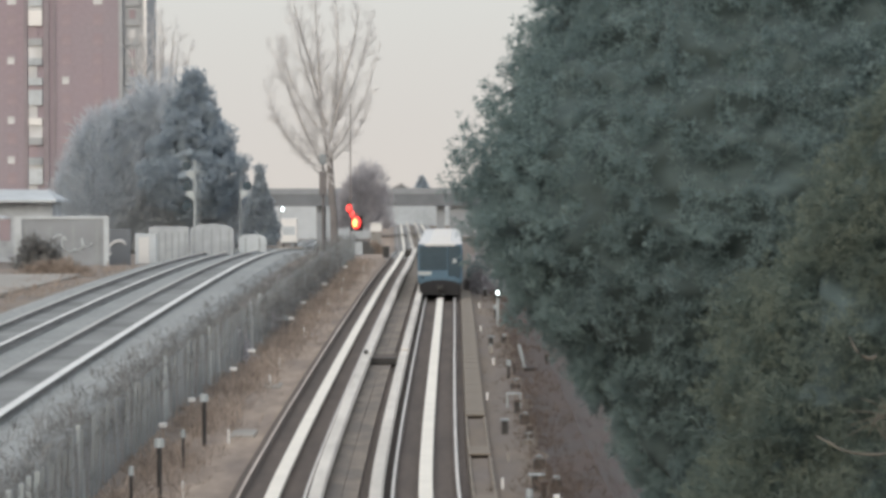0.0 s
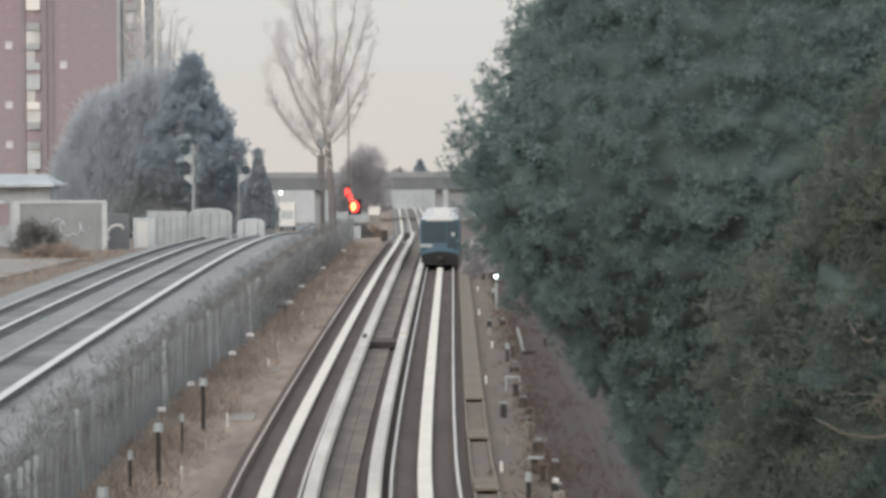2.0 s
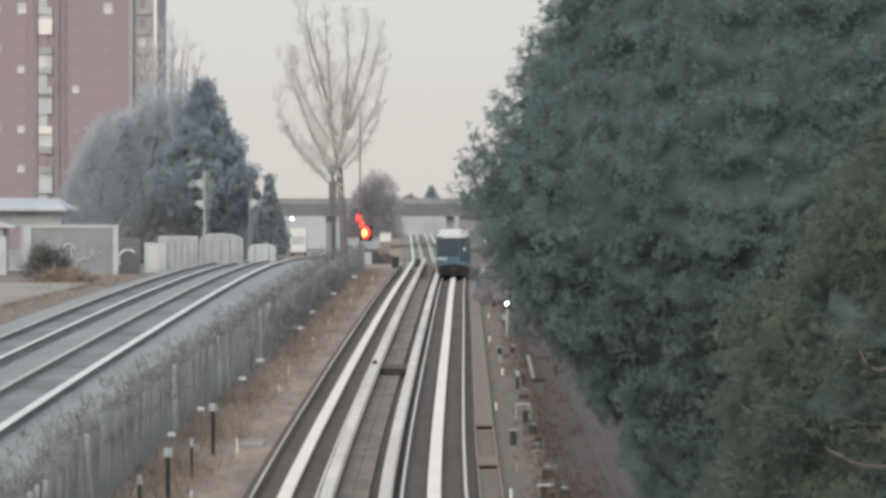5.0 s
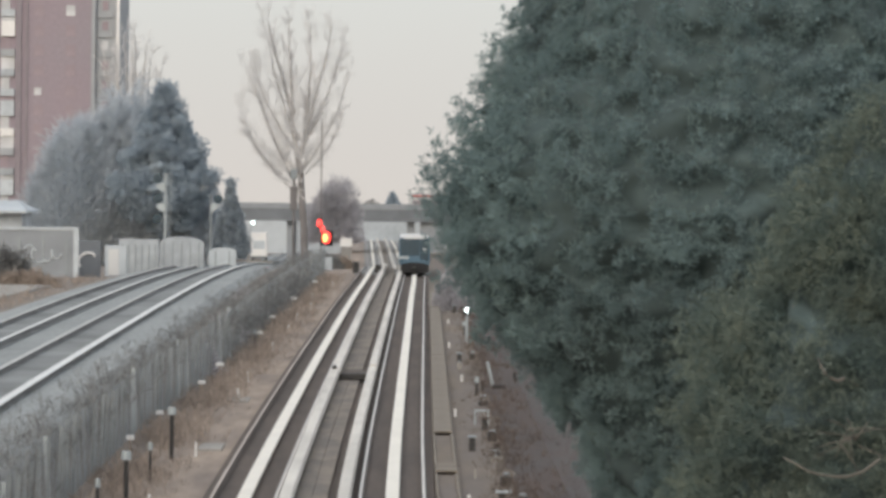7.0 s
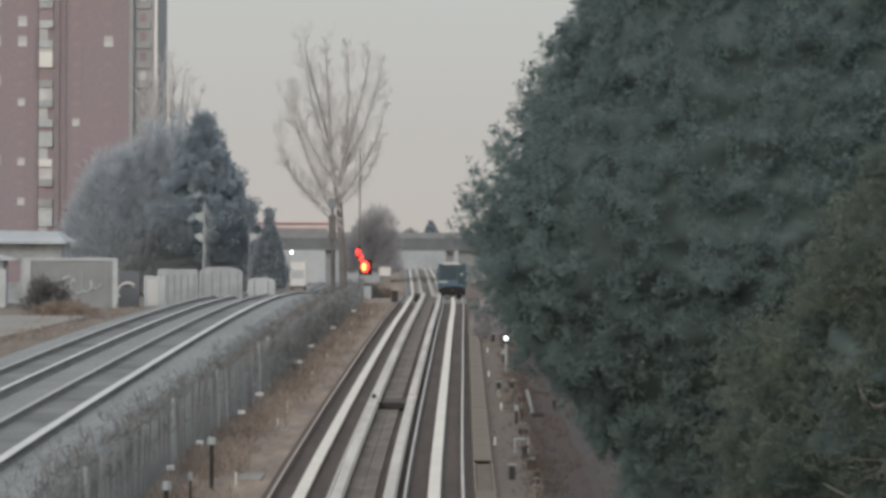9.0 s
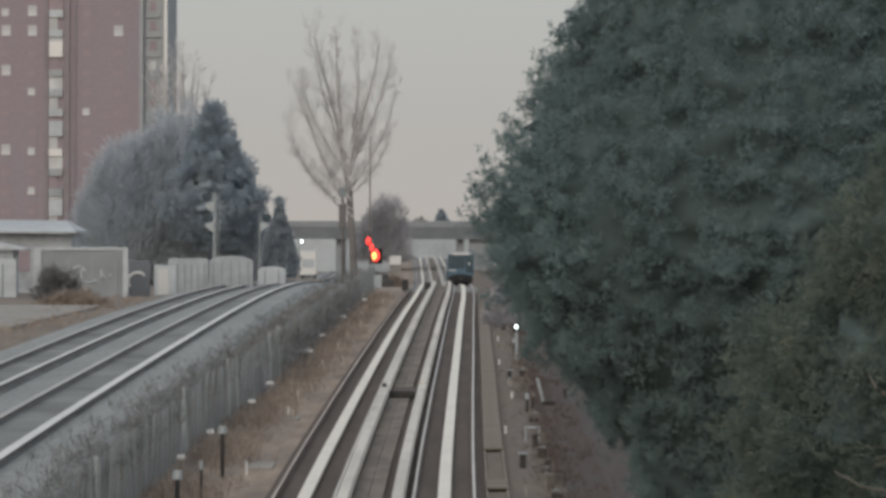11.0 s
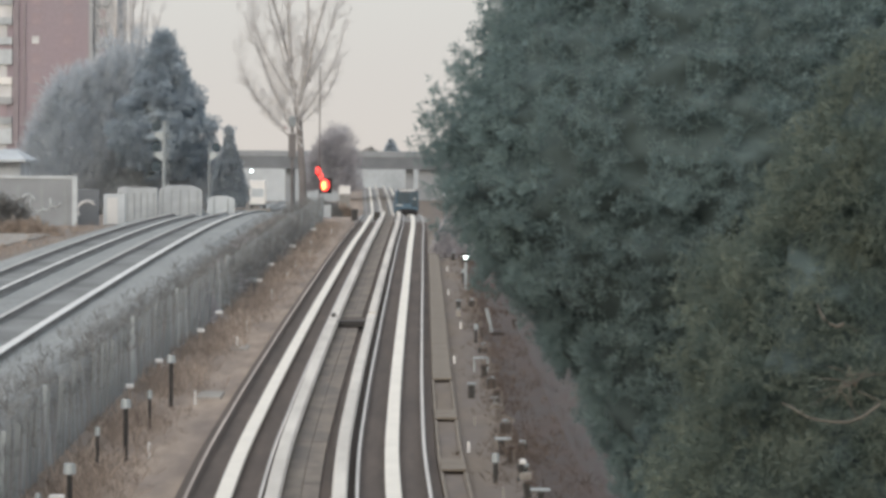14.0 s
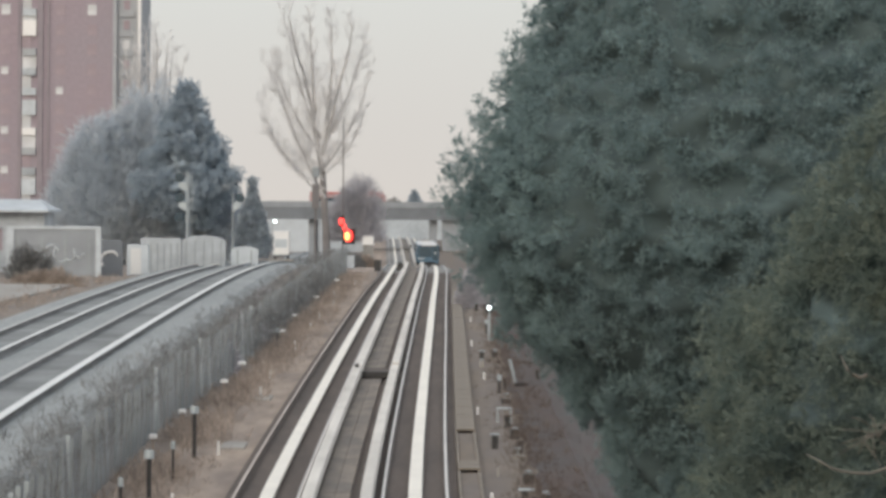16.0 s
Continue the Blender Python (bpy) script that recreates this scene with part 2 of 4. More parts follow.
STEPS = [-40 + 4 * i for i in range(111)] + [410 + 10 * i for i in range(50)]


def ease(a):
    a = max(0.0, min(1.0, a))
    return a * a * (3 - 2 * a)


def sweep(profile, x_of, z_of, ys):
    """Verts and faces of a closed (x, z) profile carried along the line."""
    verts, faces, n = [], [], len(profile)
    for y in ys:
        x, z = x_of(y), z_of(y)
        verts += [(x + a, y, z + b) for a, b in profile]
    for i in range(len(ys) - 1):
        for j in range(n):
            k = (j + 1) % n
            faces.append((i * n + j, i * n + k, (i + 1) * n + k, (i + 1) * n + j))
    faces.append(tuple(range(n))[::-1])
    faces.append(tuple((len(ys) - 1) * n + j for j in range(n)))
    return verts, faces


def rect(x0, x1, z0, z1, r=0.0):
    if not r:
        return [(x0, z0), (x0, z1), (x1, z1), (x1, z0)]
    return [(x0, z0), (x0, z1 - r), (x0 + r * 0.3, z1 - r * 0.3), (x0 + r, z1), (x1 - r, z1), (x1 - r * 0.3, z1 - r * 0.3), (x1, z1 - r), (x1, z0)]


# ---- ground: one sheet, with the cut of the metro line and the railway bank ----
def ground_z(x, y):
    low, high = rail_z(y) - 0.42, main_z(y) - 0.55
    mid = metro_x(y) - TRACK_GAP / 2
    far = ease((y - 700) / 300)
    left = ease((mid - 5.2 - x) / 1.8)
    right = ease((x - mid - 7.0) / 10)
    z = low + (high - low) * left + 1.6 * right
    return z * (1 - far) + (1.5) * far


xs = [-900, -500, -300, -200, -140, -100, -75, -58, -46, -38, -32] + [-28 + 1.0 * i for i in range(40)] + [13, 16, 20, 26, 34, 45, 60, 90, 140, 220, 400, 900]
ys = [-60, -45, -20, 0] + [15 + 5 * i for i in range(140)] + [720, 760, 820, 900, 1000, 1200, 1600, 2400, 4000]
gv = [(x, y, ground_z(x, y) + 0.05 * noise.noise(Vector((x * 0.7, y * 0.25, 0)))) for y in ys for x in xs]
gf = [(j * len(xs) + i, j * len(xs) + i + 1, (j + 1) * len(xs) + i + 1, (j + 1) * len(xs) + i) for j in range(len(ys) - 1) for i in range(len(xs) - 1)]
add("ground", gv, gf, M["earth"], label="dry brown winter earth beside the tracks", category="ground", kind="structure", smooth=True)

track_mid = lambda y: metro_x(y) - TRACK_GAP / 2
inbound_x = lambda y: metro_x(y) - TRACK_GAP
add("verge", *sweep(rect(-5.2, -2.75, -0.62, -0.27, 0.05), track_mid, rail_z, STEPS), M["verge"], label="tan gravel verge along the metro line", category="ground", kind="structure")
add("verge", *sweep(rect(2.72, 9.0, -0.62, -0.25, 0.05), track_mid, rail_z, STEPS), M["sideverge"], label="brown gravel verge along the metro line", category="ground", kind="structure")
b_ys = [-40 + 1.5 * i for i in range(300)]
sv, sf = [], []
for k, y in enumerate(b_ys):
    edge = 4.75 + 0.45 * noise.noise(Vector((y * 0.16, 3, 0))) + 0.22 * noise.noise(Vector((y * 0.6, 9, 0)))
    sv += [(track_mid(y) + a, y, rail_z(y) + z) for a, z in ((edge, -0.252), (edge + 0.12, -0.235), (6.3, -0.20), (9.0, -0.02))]
    if k:
        sf += [(4 * k - 4 + a, 4 * k - 3 + a, 4 * k + 1 + a, 4 * k + a) for a in range(3)]
add("soil_bank", sv, sf, M["redsoil"], label="bare reddish soil beyond the cable trough", category="ground", kind="structure", smooth=True)
# past the crest a paler bed covers the slab
add("far_track_bed", *sweep(rect(-2.9, 2.9, -0.6, -0.19), track_mid, rail_z, [y for y in STEPS if y > 350]), M["greybed"], label="pale grey track bed beyond the crest", category="track bed", kind="structure")
add("track_slab", *sweep(rect(-2.78, 2.76, -0.6, -0.20), track_mid, rail_z, STEPS), M["slab"], label="dark stained concrete track slab", category="track bed", kind="structure")
middle = empty("middle_slab", 0, 0, 0, "taupe concrete strip between the two tracks in long pieces", "track bed", kind="structure")
add("far_strip", *sweep(rect(-0.56, 0.20, -0.5, -0.12, 0.03), track_mid, rail_z, [y for y in STEPS if y > 330]), M["middle"], middle)
for k in range(25):
    y = 36 + 12.0 * k
    for a, b in ((-0.56, -0.184), (-0.178, 0.20)):
        add("slab_piece", *sweep(rect(a, b, -0.5, -0.12 - 0.004 * ((k * 7 + int(a > -0.3) * 3) % 4), 0.02), track_mid, rail_z, [y, y + 3, y + 6, y + 9, y + 11.97]), M["middle"], middle)
add("ballast_bed", *sweep([(-8.2, -0.85), (-6.5, -0.34), (1.5, -0.26), (2.1, -0.62)], main_x, lambda y: main_z(y) + 0.06, STEPS), M["ballast"],
    label="grey crushed stone ballast of the railway", category="track bed", kind="structure")
for off in (-0.8, -4.17):
    add("fouled_strip", *sweep(rect(off - 0.95, off + 0.95, -0.4, -0.185), main_x, main_z, STEPS), M["fouled"], label="darker fouled ballast under the rails", category="track bed", kind="structure")


# ---- rails ----
def rail(name, off, x_of, z_of, label, head=0.075, bright="railsteel", web="railweb"):
    foot = [(-0.07, -0.18), (-0.07, -0.16), (-0.012, -0.13), (-0.012, -0.05), (-head / 2, -0.035), (-head / 2, -0.012),
            (head / 2, -0.012), (head / 2, -0.035), (0.012, -0.05), (0.012, -0.13), (0.07, -0.16), (0.07, -0.18)]
    ob = empty(name, 0, 0, 0, label, "rail", "rails")
    add("web", *sweep([(a + off, b) for a, b in foot], x_of, z_of, [y for y in STEPS if y < 362]), M[web], ob)
    # past the crest the web is coloured pale against its shaded side
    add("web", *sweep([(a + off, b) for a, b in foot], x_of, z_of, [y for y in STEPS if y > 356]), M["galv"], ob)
    add("head", *sweep(rect(off - head / 2, off + head / 2, -0.010, 0.0, 0.008), x_of, z_of, STEPS), M[bright], ob, "polished running surface")
    return ob


for line, lab in ((metro_x, "outbound"), (inbound_x, "inbound")):
    for off in (-0.75, 0.75):
        # the inbound left rail gets a dimmer, tan head
        worn = line is inbound_x and off < 0
        rail("rail", off, line, rail_z, "dimmer tan steel running rail of the metro track" if worn else "worn steel running rail of the metro track", bright="tanhead" if worn else "railsteel")
    add("reaction_plate", *sweep(rect(-0.165, 0.165, -0.10, -0.02, 0.02), line, rail_z, STEPS), M["plate"],
        label="flat pale aluminium reaction plate between the rails", category="reaction rail", group="reaction plates")
# bright heads carry painted sky glint; the first is widened for it
for off, bright in ((0.0, "brightrail"), (-1.6, "dullrail"), (-3.4, "brightrail"), (-4.95, "dullrail")):
    rail("rail", off, main_x, main_z, "steel rail of the railway on grey ballast", 0.27 if off == 0 else 0.17, bright, "greyweb")


def power_rail(off, line, y0, y1):
    ob = empty("power_rail", 0, 0, 0, "white-covered power rail on short dark brackets", "power rail", "power rails")
    steps = [y0] + [y for y in STEPS if y0 < y < y1] + [y1]
    add("cover_board", *sweep(rect(off - 0.15, off + 0.15, 0.02, 0.27, 0.05), line, rail_z, steps), M["cover"], ob)
    # far conductor takes a pale colour to offset its shaded side
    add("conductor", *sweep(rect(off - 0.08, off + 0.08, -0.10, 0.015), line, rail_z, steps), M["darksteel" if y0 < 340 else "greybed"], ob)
    bracket = mesh("bracket", *sweep(rect(-0.09, 0.09, -0.20, -0.10), lambda y: 0, lambda y: 0, [-0.06, 0.06]), M["darksteel"])
    for i in range(int((min(y1, 340) - y0) / 3)):
        y = y0 + 1 + 3 * i
        b = new("bracket", bracket)
        b.parent = ob
        b.matrix_basis = pose(line(y) + off, y, rail_z(y))
    return ob


for y0, y1 in ((24, 164.0), (164.8, 352), (353, 900)):
    power_rail(1.04, inbound_x, y0, y1)
    power_rail(-1.10, metro_x, y0 + 3, y1 + 2)


# ---- foliage builders ----
def tufts(rng, centres, sizes, blades, width, up=None, droop=0.0):
    """Verts and faces of needle tufts: thin pointed blades that radiate from each centre, one island a tuft pair."""
    n = len(centres)
    way = rng.normal(size=(n, blades, 3))
    if up is not None:
        way += np.asarray(up).reshape(-1, 1, 3) * 0.9
    way /= np.linalg.norm(way, axis=2, keepdims=True) + 1e-9
    way[:, :, 2] -= droop
    side = np.cross(way, rng.normal(size=(n, blades, 3)))
    side /= np.linalg.norm(side, axis=2, keepdims=True) + 1e-9
    ln = np.asarray(sizes)[:, None, None] * rng.uniform(0.6, 1.15, (n, blades, 1))
    root = np.asarray(centres)[:, None, :]
    w = width * ln
    mid = root + way * ln * 0.55
    verts = np.stack([root + np.zeros_like(mid), mid - side * w, root + way * ln, mid + side * w], axis=2).reshape(-1, 3)
    faces = np.arange(n * blades * 4).reshape(-1, 4)
    return verts, faces


def cloud_mesh(name, verts, faces, material):
    me = bpy.data.meshes.new(name)
    n, k = faces.shape
    me.vertices.add(len(verts))
    me.vertices.foreach_set("co", np.asarray(verts, dtype=np.float32).ravel())
    me.loops.add(n * k)
    me.loops.foreach_set("vertex_index", faces.astype(np.int32).ravel())
    me.polygons.add(n)
    me.polygons.foreach_set("loop_start", np.arange(0, n * k, k, dtype=np.int32))
    me.polygons.foreach_set("loop_total", np.full(n, k, dtype=np.int32))
    me.materials.append(material)
    me.update()
    me.validate()
    return me


def limb_mesh(name, limbs, material, sides=5):
    """Tapered, bent tubes: each limb is a list of (point, radius)."""
    verts, faces = [], []
    for limb in limbs:
        base = len(verts)
        for i, (p, r) in enumerate(limb):
            q = limb[min(i + 1, len(limb) - 1)][0] - limb[max(i - 1, 0)][0]
            q = q.normalized() if q.length else Vector((0, 0, 1))
            a = q.orthogonal().normalized()
            b = q.cross(a)
            for s in range(sides):
                t = 2 * math.pi * s / sides
                verts.append(p + a * (r * math.cos(t)) + b * (r * math.sin(t)))
        for i in range(len(limb) - 1):
            for s in range(sides):
                k = (s + 1) % sides
                faces.append((base + i * sides + s, base + i * sides + k, base + (i + 1) * sides + k, base + (i + 1) * sides + s))
        faces.append(tuple(base + (len(limb) - 1) * sides + s for s in range(sides)))
    return mesh(name, verts, faces, material, True)


def bare_tree(name, x, y, z, seed, mains, label, kids=7, spread=0.4, twig=0.24, levels=3, tall=1.0):
    """A leafless tree. mains: (fork height, offset, lean at the fork, lean at the tip, length, radius) of each rising stem."""
    rng = np.random.default_rng(seed)
    tree = empty(name, x, y, z, label, "tree")
    stems, twigs = [], []

    def shoot(at, way, length, radius, level):
        p, q, limb = at.copy(), way.normalized(), []
        for i in range(6):
            limb.append((p.copy(), max(radius * (1 - 0.15 * i), 0.014)))
            q = (q + Vector(rng.normal(size=3)) * 0.13 + Vector((0, 0, 0.07))).normalized()
            p = p + q * (length / 5)
        twigs.append(limb)
        if level < levels:
            for k in range(4 if level == 1 else 2):
                j = 1 + int(rng.integers(0, 4))
                a = rng.uniform(0, 2 * math.pi)
                turn = q * math.cos(spread) + q.orthogonal().normalized() * (math.sin(spread) * math.cos(a)) + q.cross(q.orthogonal()).normalized() * (math.sin(spread) * math.sin(a))
                shoot(limb[j][0], turn, length * rng.uniform(0.4, 0.7), limb[j][1] * 0.6, level + 1)

    for h, dx, lean0, lean1, length, radius in mains:
        length *= tall
        p, limb, n = Vector((dx, rng.uniform(-0.3, 0.3), h)), [], 14
        back = rng.uniform(-0.12, 0.12)
        for i in range(n + 1):
            s = i / n
            limb.append((p.copy(), radius * (1 - 0.82 * s)))
            q = Vector((lean0 + (lean1 - lean0) * s + rng.normal() * 0.05, back + rng.normal() * 0.06, 1)).normalized()
            if i > 2 or h > 2:
                for k in range(kids if h + q.z * length * s > 9 else 0):
                    if rng.random() < 0.33:
                        side = Vector((rng.normal(), rng.normal(), 0)).normalized()
                        shoot(p, q + side * rng.uniform(0.35, 0.8), length * twig * (1.1 - 0.6 * s) * rng.uniform(0.6, 1.2), limb[-1][1] * 0.42, 1)
            p = p + q * (length / n)
        stems.append(limb)
    ob = new("trunk", limb_mesh("trunk", [stems[0][:7]], M["bark"], 7))
    ob.parent = tree
    ob = new("branching", limb_mesh("branching", [stems[0][6:]] + stems[1:], M["limb"], 6))
    ob.parent = tree
    tagged(ob, "pale grey upswept limbs", kind="stuff")
    crown = new("crown", limb_mesh("crown", twigs, M["twig"], 3))
    crown.parent = tree
    tagged(crown, "fine bare twigs")
    return tree


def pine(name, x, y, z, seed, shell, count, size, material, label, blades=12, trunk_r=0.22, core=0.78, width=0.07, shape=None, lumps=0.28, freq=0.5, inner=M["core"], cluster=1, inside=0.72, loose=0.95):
    """A conifer: trunk, boughs and a crown of needle tufts over an uneven shell. shell: list of (z, radius)."""
    rng = np.random.default_rng(seed)
    tree = empty(name, x, y, z, label, "tree")
    top, low = shell[-1][0], shell[0][0]
    trunk = [(Vector((0, 0, top * 0.97 * i / 6)), trunk_r * (1 - 0.13 * i)) for i in range(7)]
    hs, rs = [s[0] for s in shell], [s[1] for s in shell]
    boughs = []
    for i in range(46):
        h = low + (top - low) * (i + 0.5) / 46 * 0.96
        a = i * 2.4
        r = float(np.interp(h, hs, rs)) * 0.85
        pts = [(Vector((math.cos(a) * r * s, math.sin(a) * r * s, h - 0.12 * r * math.sin(s * 2.2) + 0.1 * r * s)), 0.05 * (1.2 - s)) for s in (0, 0.35, 0.7, 1.0)]
        boughs.append(pts)
    ob = new("trunk", limb_mesh("trunk", [trunk] + boughs, M["bark"], 5))
    ob.parent = tree
    h = rng.uniform(low, top, count * 3 // cluster)
    rr = np.interp(h, hs, rs)
    keep = rng.uniform(0, max(rs), len(h)) < rr + 0.08 * max(rs)
    h, rr = h[keep][:count // cluster], rr[keep][:count // cluster]
    a = rng.uniform(0, 2 * math.pi, len(h))
    def swell(t, r, k):
        q = Vector((math.cos(t) * r * freq + seed, math.sin(t) * r * freq, k * freq * 1.2))
        return noise.noise(q) + 0.55 * noise.noise(q * 2.6)
    bump = np.array([swell(t, r, k) for t, r, k in zip(a, rr, h)])
    depth = rng.uniform(inside, 1.03, len(h)) ** 0.8
    r = rr * (1 + lumps * bump) * depth
    c = np.stack([np.cos(a) * r, np.sin(a) * r, h], axis=1)
    if shape:
        c = shape(c)
    out = np.stack([np.cos(a), np.sin(a), np.full(len(a), 0.45)], axis=1)
    if cluster > 1:
        c = np.repeat(c, cluster, axis=0) + np.clip(rng.normal(size=(len(c) * cluster, 3)), -1.6, 1.6) * size * loose
        out = np.repeat(out, cluster, axis=0)
    verts, faces = tufts(rng, c, size * rng.uniform(0.7, 1.3, len(c)), blades, width, out)
    crown = new("crown", cloud_mesh("crown", verts, faces, material))
    crown.parent = tree
    # closed inner shell; M["core"] paints the shaded gaps between tufts dark
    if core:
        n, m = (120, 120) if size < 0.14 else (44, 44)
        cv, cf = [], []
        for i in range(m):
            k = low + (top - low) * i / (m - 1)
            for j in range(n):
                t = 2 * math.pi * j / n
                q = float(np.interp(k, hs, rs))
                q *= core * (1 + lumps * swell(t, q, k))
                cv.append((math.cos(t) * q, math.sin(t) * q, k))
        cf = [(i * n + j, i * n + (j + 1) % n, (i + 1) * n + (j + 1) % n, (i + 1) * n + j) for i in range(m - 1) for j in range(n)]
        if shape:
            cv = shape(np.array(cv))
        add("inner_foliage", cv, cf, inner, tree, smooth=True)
    return tree


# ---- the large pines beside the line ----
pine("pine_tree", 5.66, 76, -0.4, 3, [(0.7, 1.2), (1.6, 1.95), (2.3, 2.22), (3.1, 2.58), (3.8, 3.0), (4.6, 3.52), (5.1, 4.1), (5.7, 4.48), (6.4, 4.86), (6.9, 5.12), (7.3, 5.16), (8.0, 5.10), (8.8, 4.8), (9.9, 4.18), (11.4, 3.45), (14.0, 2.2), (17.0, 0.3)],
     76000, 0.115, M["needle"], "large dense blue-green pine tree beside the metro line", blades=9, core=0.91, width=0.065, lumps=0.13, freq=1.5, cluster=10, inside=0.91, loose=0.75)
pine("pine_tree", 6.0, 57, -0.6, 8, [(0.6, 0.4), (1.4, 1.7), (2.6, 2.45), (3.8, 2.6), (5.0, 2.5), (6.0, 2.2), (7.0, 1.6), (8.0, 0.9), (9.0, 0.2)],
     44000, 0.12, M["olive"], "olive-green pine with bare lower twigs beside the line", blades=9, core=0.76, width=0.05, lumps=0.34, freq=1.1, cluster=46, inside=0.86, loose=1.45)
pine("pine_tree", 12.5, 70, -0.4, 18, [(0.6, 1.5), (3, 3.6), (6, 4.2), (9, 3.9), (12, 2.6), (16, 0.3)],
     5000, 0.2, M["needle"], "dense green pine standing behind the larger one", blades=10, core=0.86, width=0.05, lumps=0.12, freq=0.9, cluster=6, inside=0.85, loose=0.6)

def dead_branch(points, radius, label):
    """A bare, bent branch that stands out of the olive pine's crown, tapering to its tip."""
    owner = bpy.data.objects["pine_tree.001"]
    limb = [(Vector(p) - owner.location, radius * (1 - 0.6 * k / len(points))) for k, p in enumerate(points)]
    ob = new("bare_branch", limb_mesh("bare_branch", [limb], M["drybranch"], 6))
    ob.parent = owner
    return tagged(ob, label)


dead_branch([(5.62, 54.1, 4.10), (5.40, 53.9, 3.96), (5.22, 53.85, 3.90), (5.04, 53.85, 3.90), (4.88, 53.85, 3.92), (4.74, 53.85, 3.96), (4.60, 53.9, 4.04), (4.45, 54.0, 4.12)], 0.022, "pale bare curved branch")
dead_branch([(5.16, 53.9, 5.07), (5.08, 53.85, 5.04), (5.00, 53.85, 5.07), (4.93, 53.85, 5.13), (4.88, 53.9, 5.22), (4.86, 54.0, 5.30)], 0.026, "pale broken branch stub")
rng = np.random.default_rng(78)
for k in range(12):
    a, ln = 0.2 + 0.5 * k + rng.uniform(-0.2, 0.2), rng.uniform(0.3, 0.65)
    root = Vector((5.2 + rng.uniform(-0.15, 0.15), 53.95, 4.38 + rng.uniform(-0.12, 0.12)))
    dead_branch([tuple(root + Vector((math.cos(a) * ln * q, -0.1 * math.sin(q * 3), math.sin(a) * ln * q * 0.7 - 0.08 * q * q))) for q in (0, 0.25, 0.5, 0.75, 1.0)], 0.009, "thin bare twig")

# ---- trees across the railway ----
# their materials carry the haze of distance in the base colour
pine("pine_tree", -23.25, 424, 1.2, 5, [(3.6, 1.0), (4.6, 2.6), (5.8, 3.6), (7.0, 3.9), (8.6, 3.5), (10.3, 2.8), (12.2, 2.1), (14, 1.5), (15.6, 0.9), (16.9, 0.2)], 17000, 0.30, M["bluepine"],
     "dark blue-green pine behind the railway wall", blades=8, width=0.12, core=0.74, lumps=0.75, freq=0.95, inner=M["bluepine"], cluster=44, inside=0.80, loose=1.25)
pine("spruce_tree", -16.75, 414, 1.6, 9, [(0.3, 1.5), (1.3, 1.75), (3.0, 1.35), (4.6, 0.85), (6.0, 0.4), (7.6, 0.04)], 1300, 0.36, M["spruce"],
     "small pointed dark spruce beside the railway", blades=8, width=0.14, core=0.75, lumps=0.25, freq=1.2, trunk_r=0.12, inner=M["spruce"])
bare_tree("poplar_tree", -32.3, 520, 1.0, 12, [(2, 0.17 * k, 0.014 * k, 0.028 * k, 24.0 - 0.6 * abs(k + 1) - 2.2 * (k % 2), 0.27) for k in range(-6, 7)],
          "bare leafless poplar behind the pines", kids=12, spread=0.25, twig=0.14, levels=2)
bare_tree("bare_tree", -12.35, 520, 0.0, 21,
          [(0, 0, 0.0, -0.28, 30, 0.5), (12.3, -0.7, 0.24, 0.2, 16.5, 0.27), (17.3, -1.5, -0.12, 0.0, 12.5, 0.20), (13.3, -0.7, 0.55, 0.18, 14.5, 0.13), (13.6, -0.3, 0.10, 0.0, 15, 0.24),
           (7.5, -0.3, -0.55, -0.3, 17, 0.17), (7.5, -0.3, -1.2, -0.2, 14.0, 0.13), (9.5, -0.5, -0.75, -0.12, 15, 0.13), (11, -0.4, 0.75, 0.12, 13, 0.11), (10.3, -0.3, 1.1, 0.15, 8.5, 0.09),
           (14.3, -0.9, -0.5, -0.12, 13.5, 0.14), (12.5, -0.8, -0.8, -0.15, 13, 0.11), (8.5, -0.3, -1.7, -0.4, 9.5, 0.10)],
          "tall bare leafless tree with upswept pale limbs", kids=8, spread=0.42, twig=0.23, tall=0.955)


def thicket(name, x, y, z, seed, radii, count, size, material, label, category="bush", width=0.035, blades=9):
    """A rounded mass of fine bare twigs, thicker inside."""
    rng = np.random.default_rng(seed)
    bush = empty(name, x, y, z, label, category)
    way = rng.normal(size=(count, 3))
    way /= np.linalg.norm(way, axis=1, keepdims=True)
    way[:, 2] = np.abs(way[:, 2]) - 0.15
    c = way * np.asarray(radii) * (rng.uniform(0.15, 1.0, (count, 1)) ** 0.6)
    c *= 1 + 0.25 * np.array([[noise.noise(Vector(q * 1.1) + Vector((seed, 0, 0)))] for q in way])
    c[:, 2] = np.maximum(c[:, 2], 0.0)
    verts, faces = tufts(rng, c, size * rng.uniform(0.6, 1.3, count), blades, width, way * 1.2 + np.array([0, 0, 0.5]))
    crown = new("crown", cloud_mesh("crown", verts, faces, material))
    crown.parent = bush
    stems = []
    for i in range(7):
        a = i * 0.9
        stems.append([(Vector((0, 0, 0)), 0.05), (Vector((math.cos(a) * radii[0] * 0.3, math.sin(a) * radii[1] * 0.3, radii[2] * 0.5)), 0.03),
                      (Vector((math.cos(a) * radii[0] * 0.6, math.sin(a) * radii[1] * 0.6, radii[2] * 0.85)), 0.01)])
    ob = new("stem", limb_mesh("stem", stems, M["bark"], 4))
    ob.parent = bush
    return bush


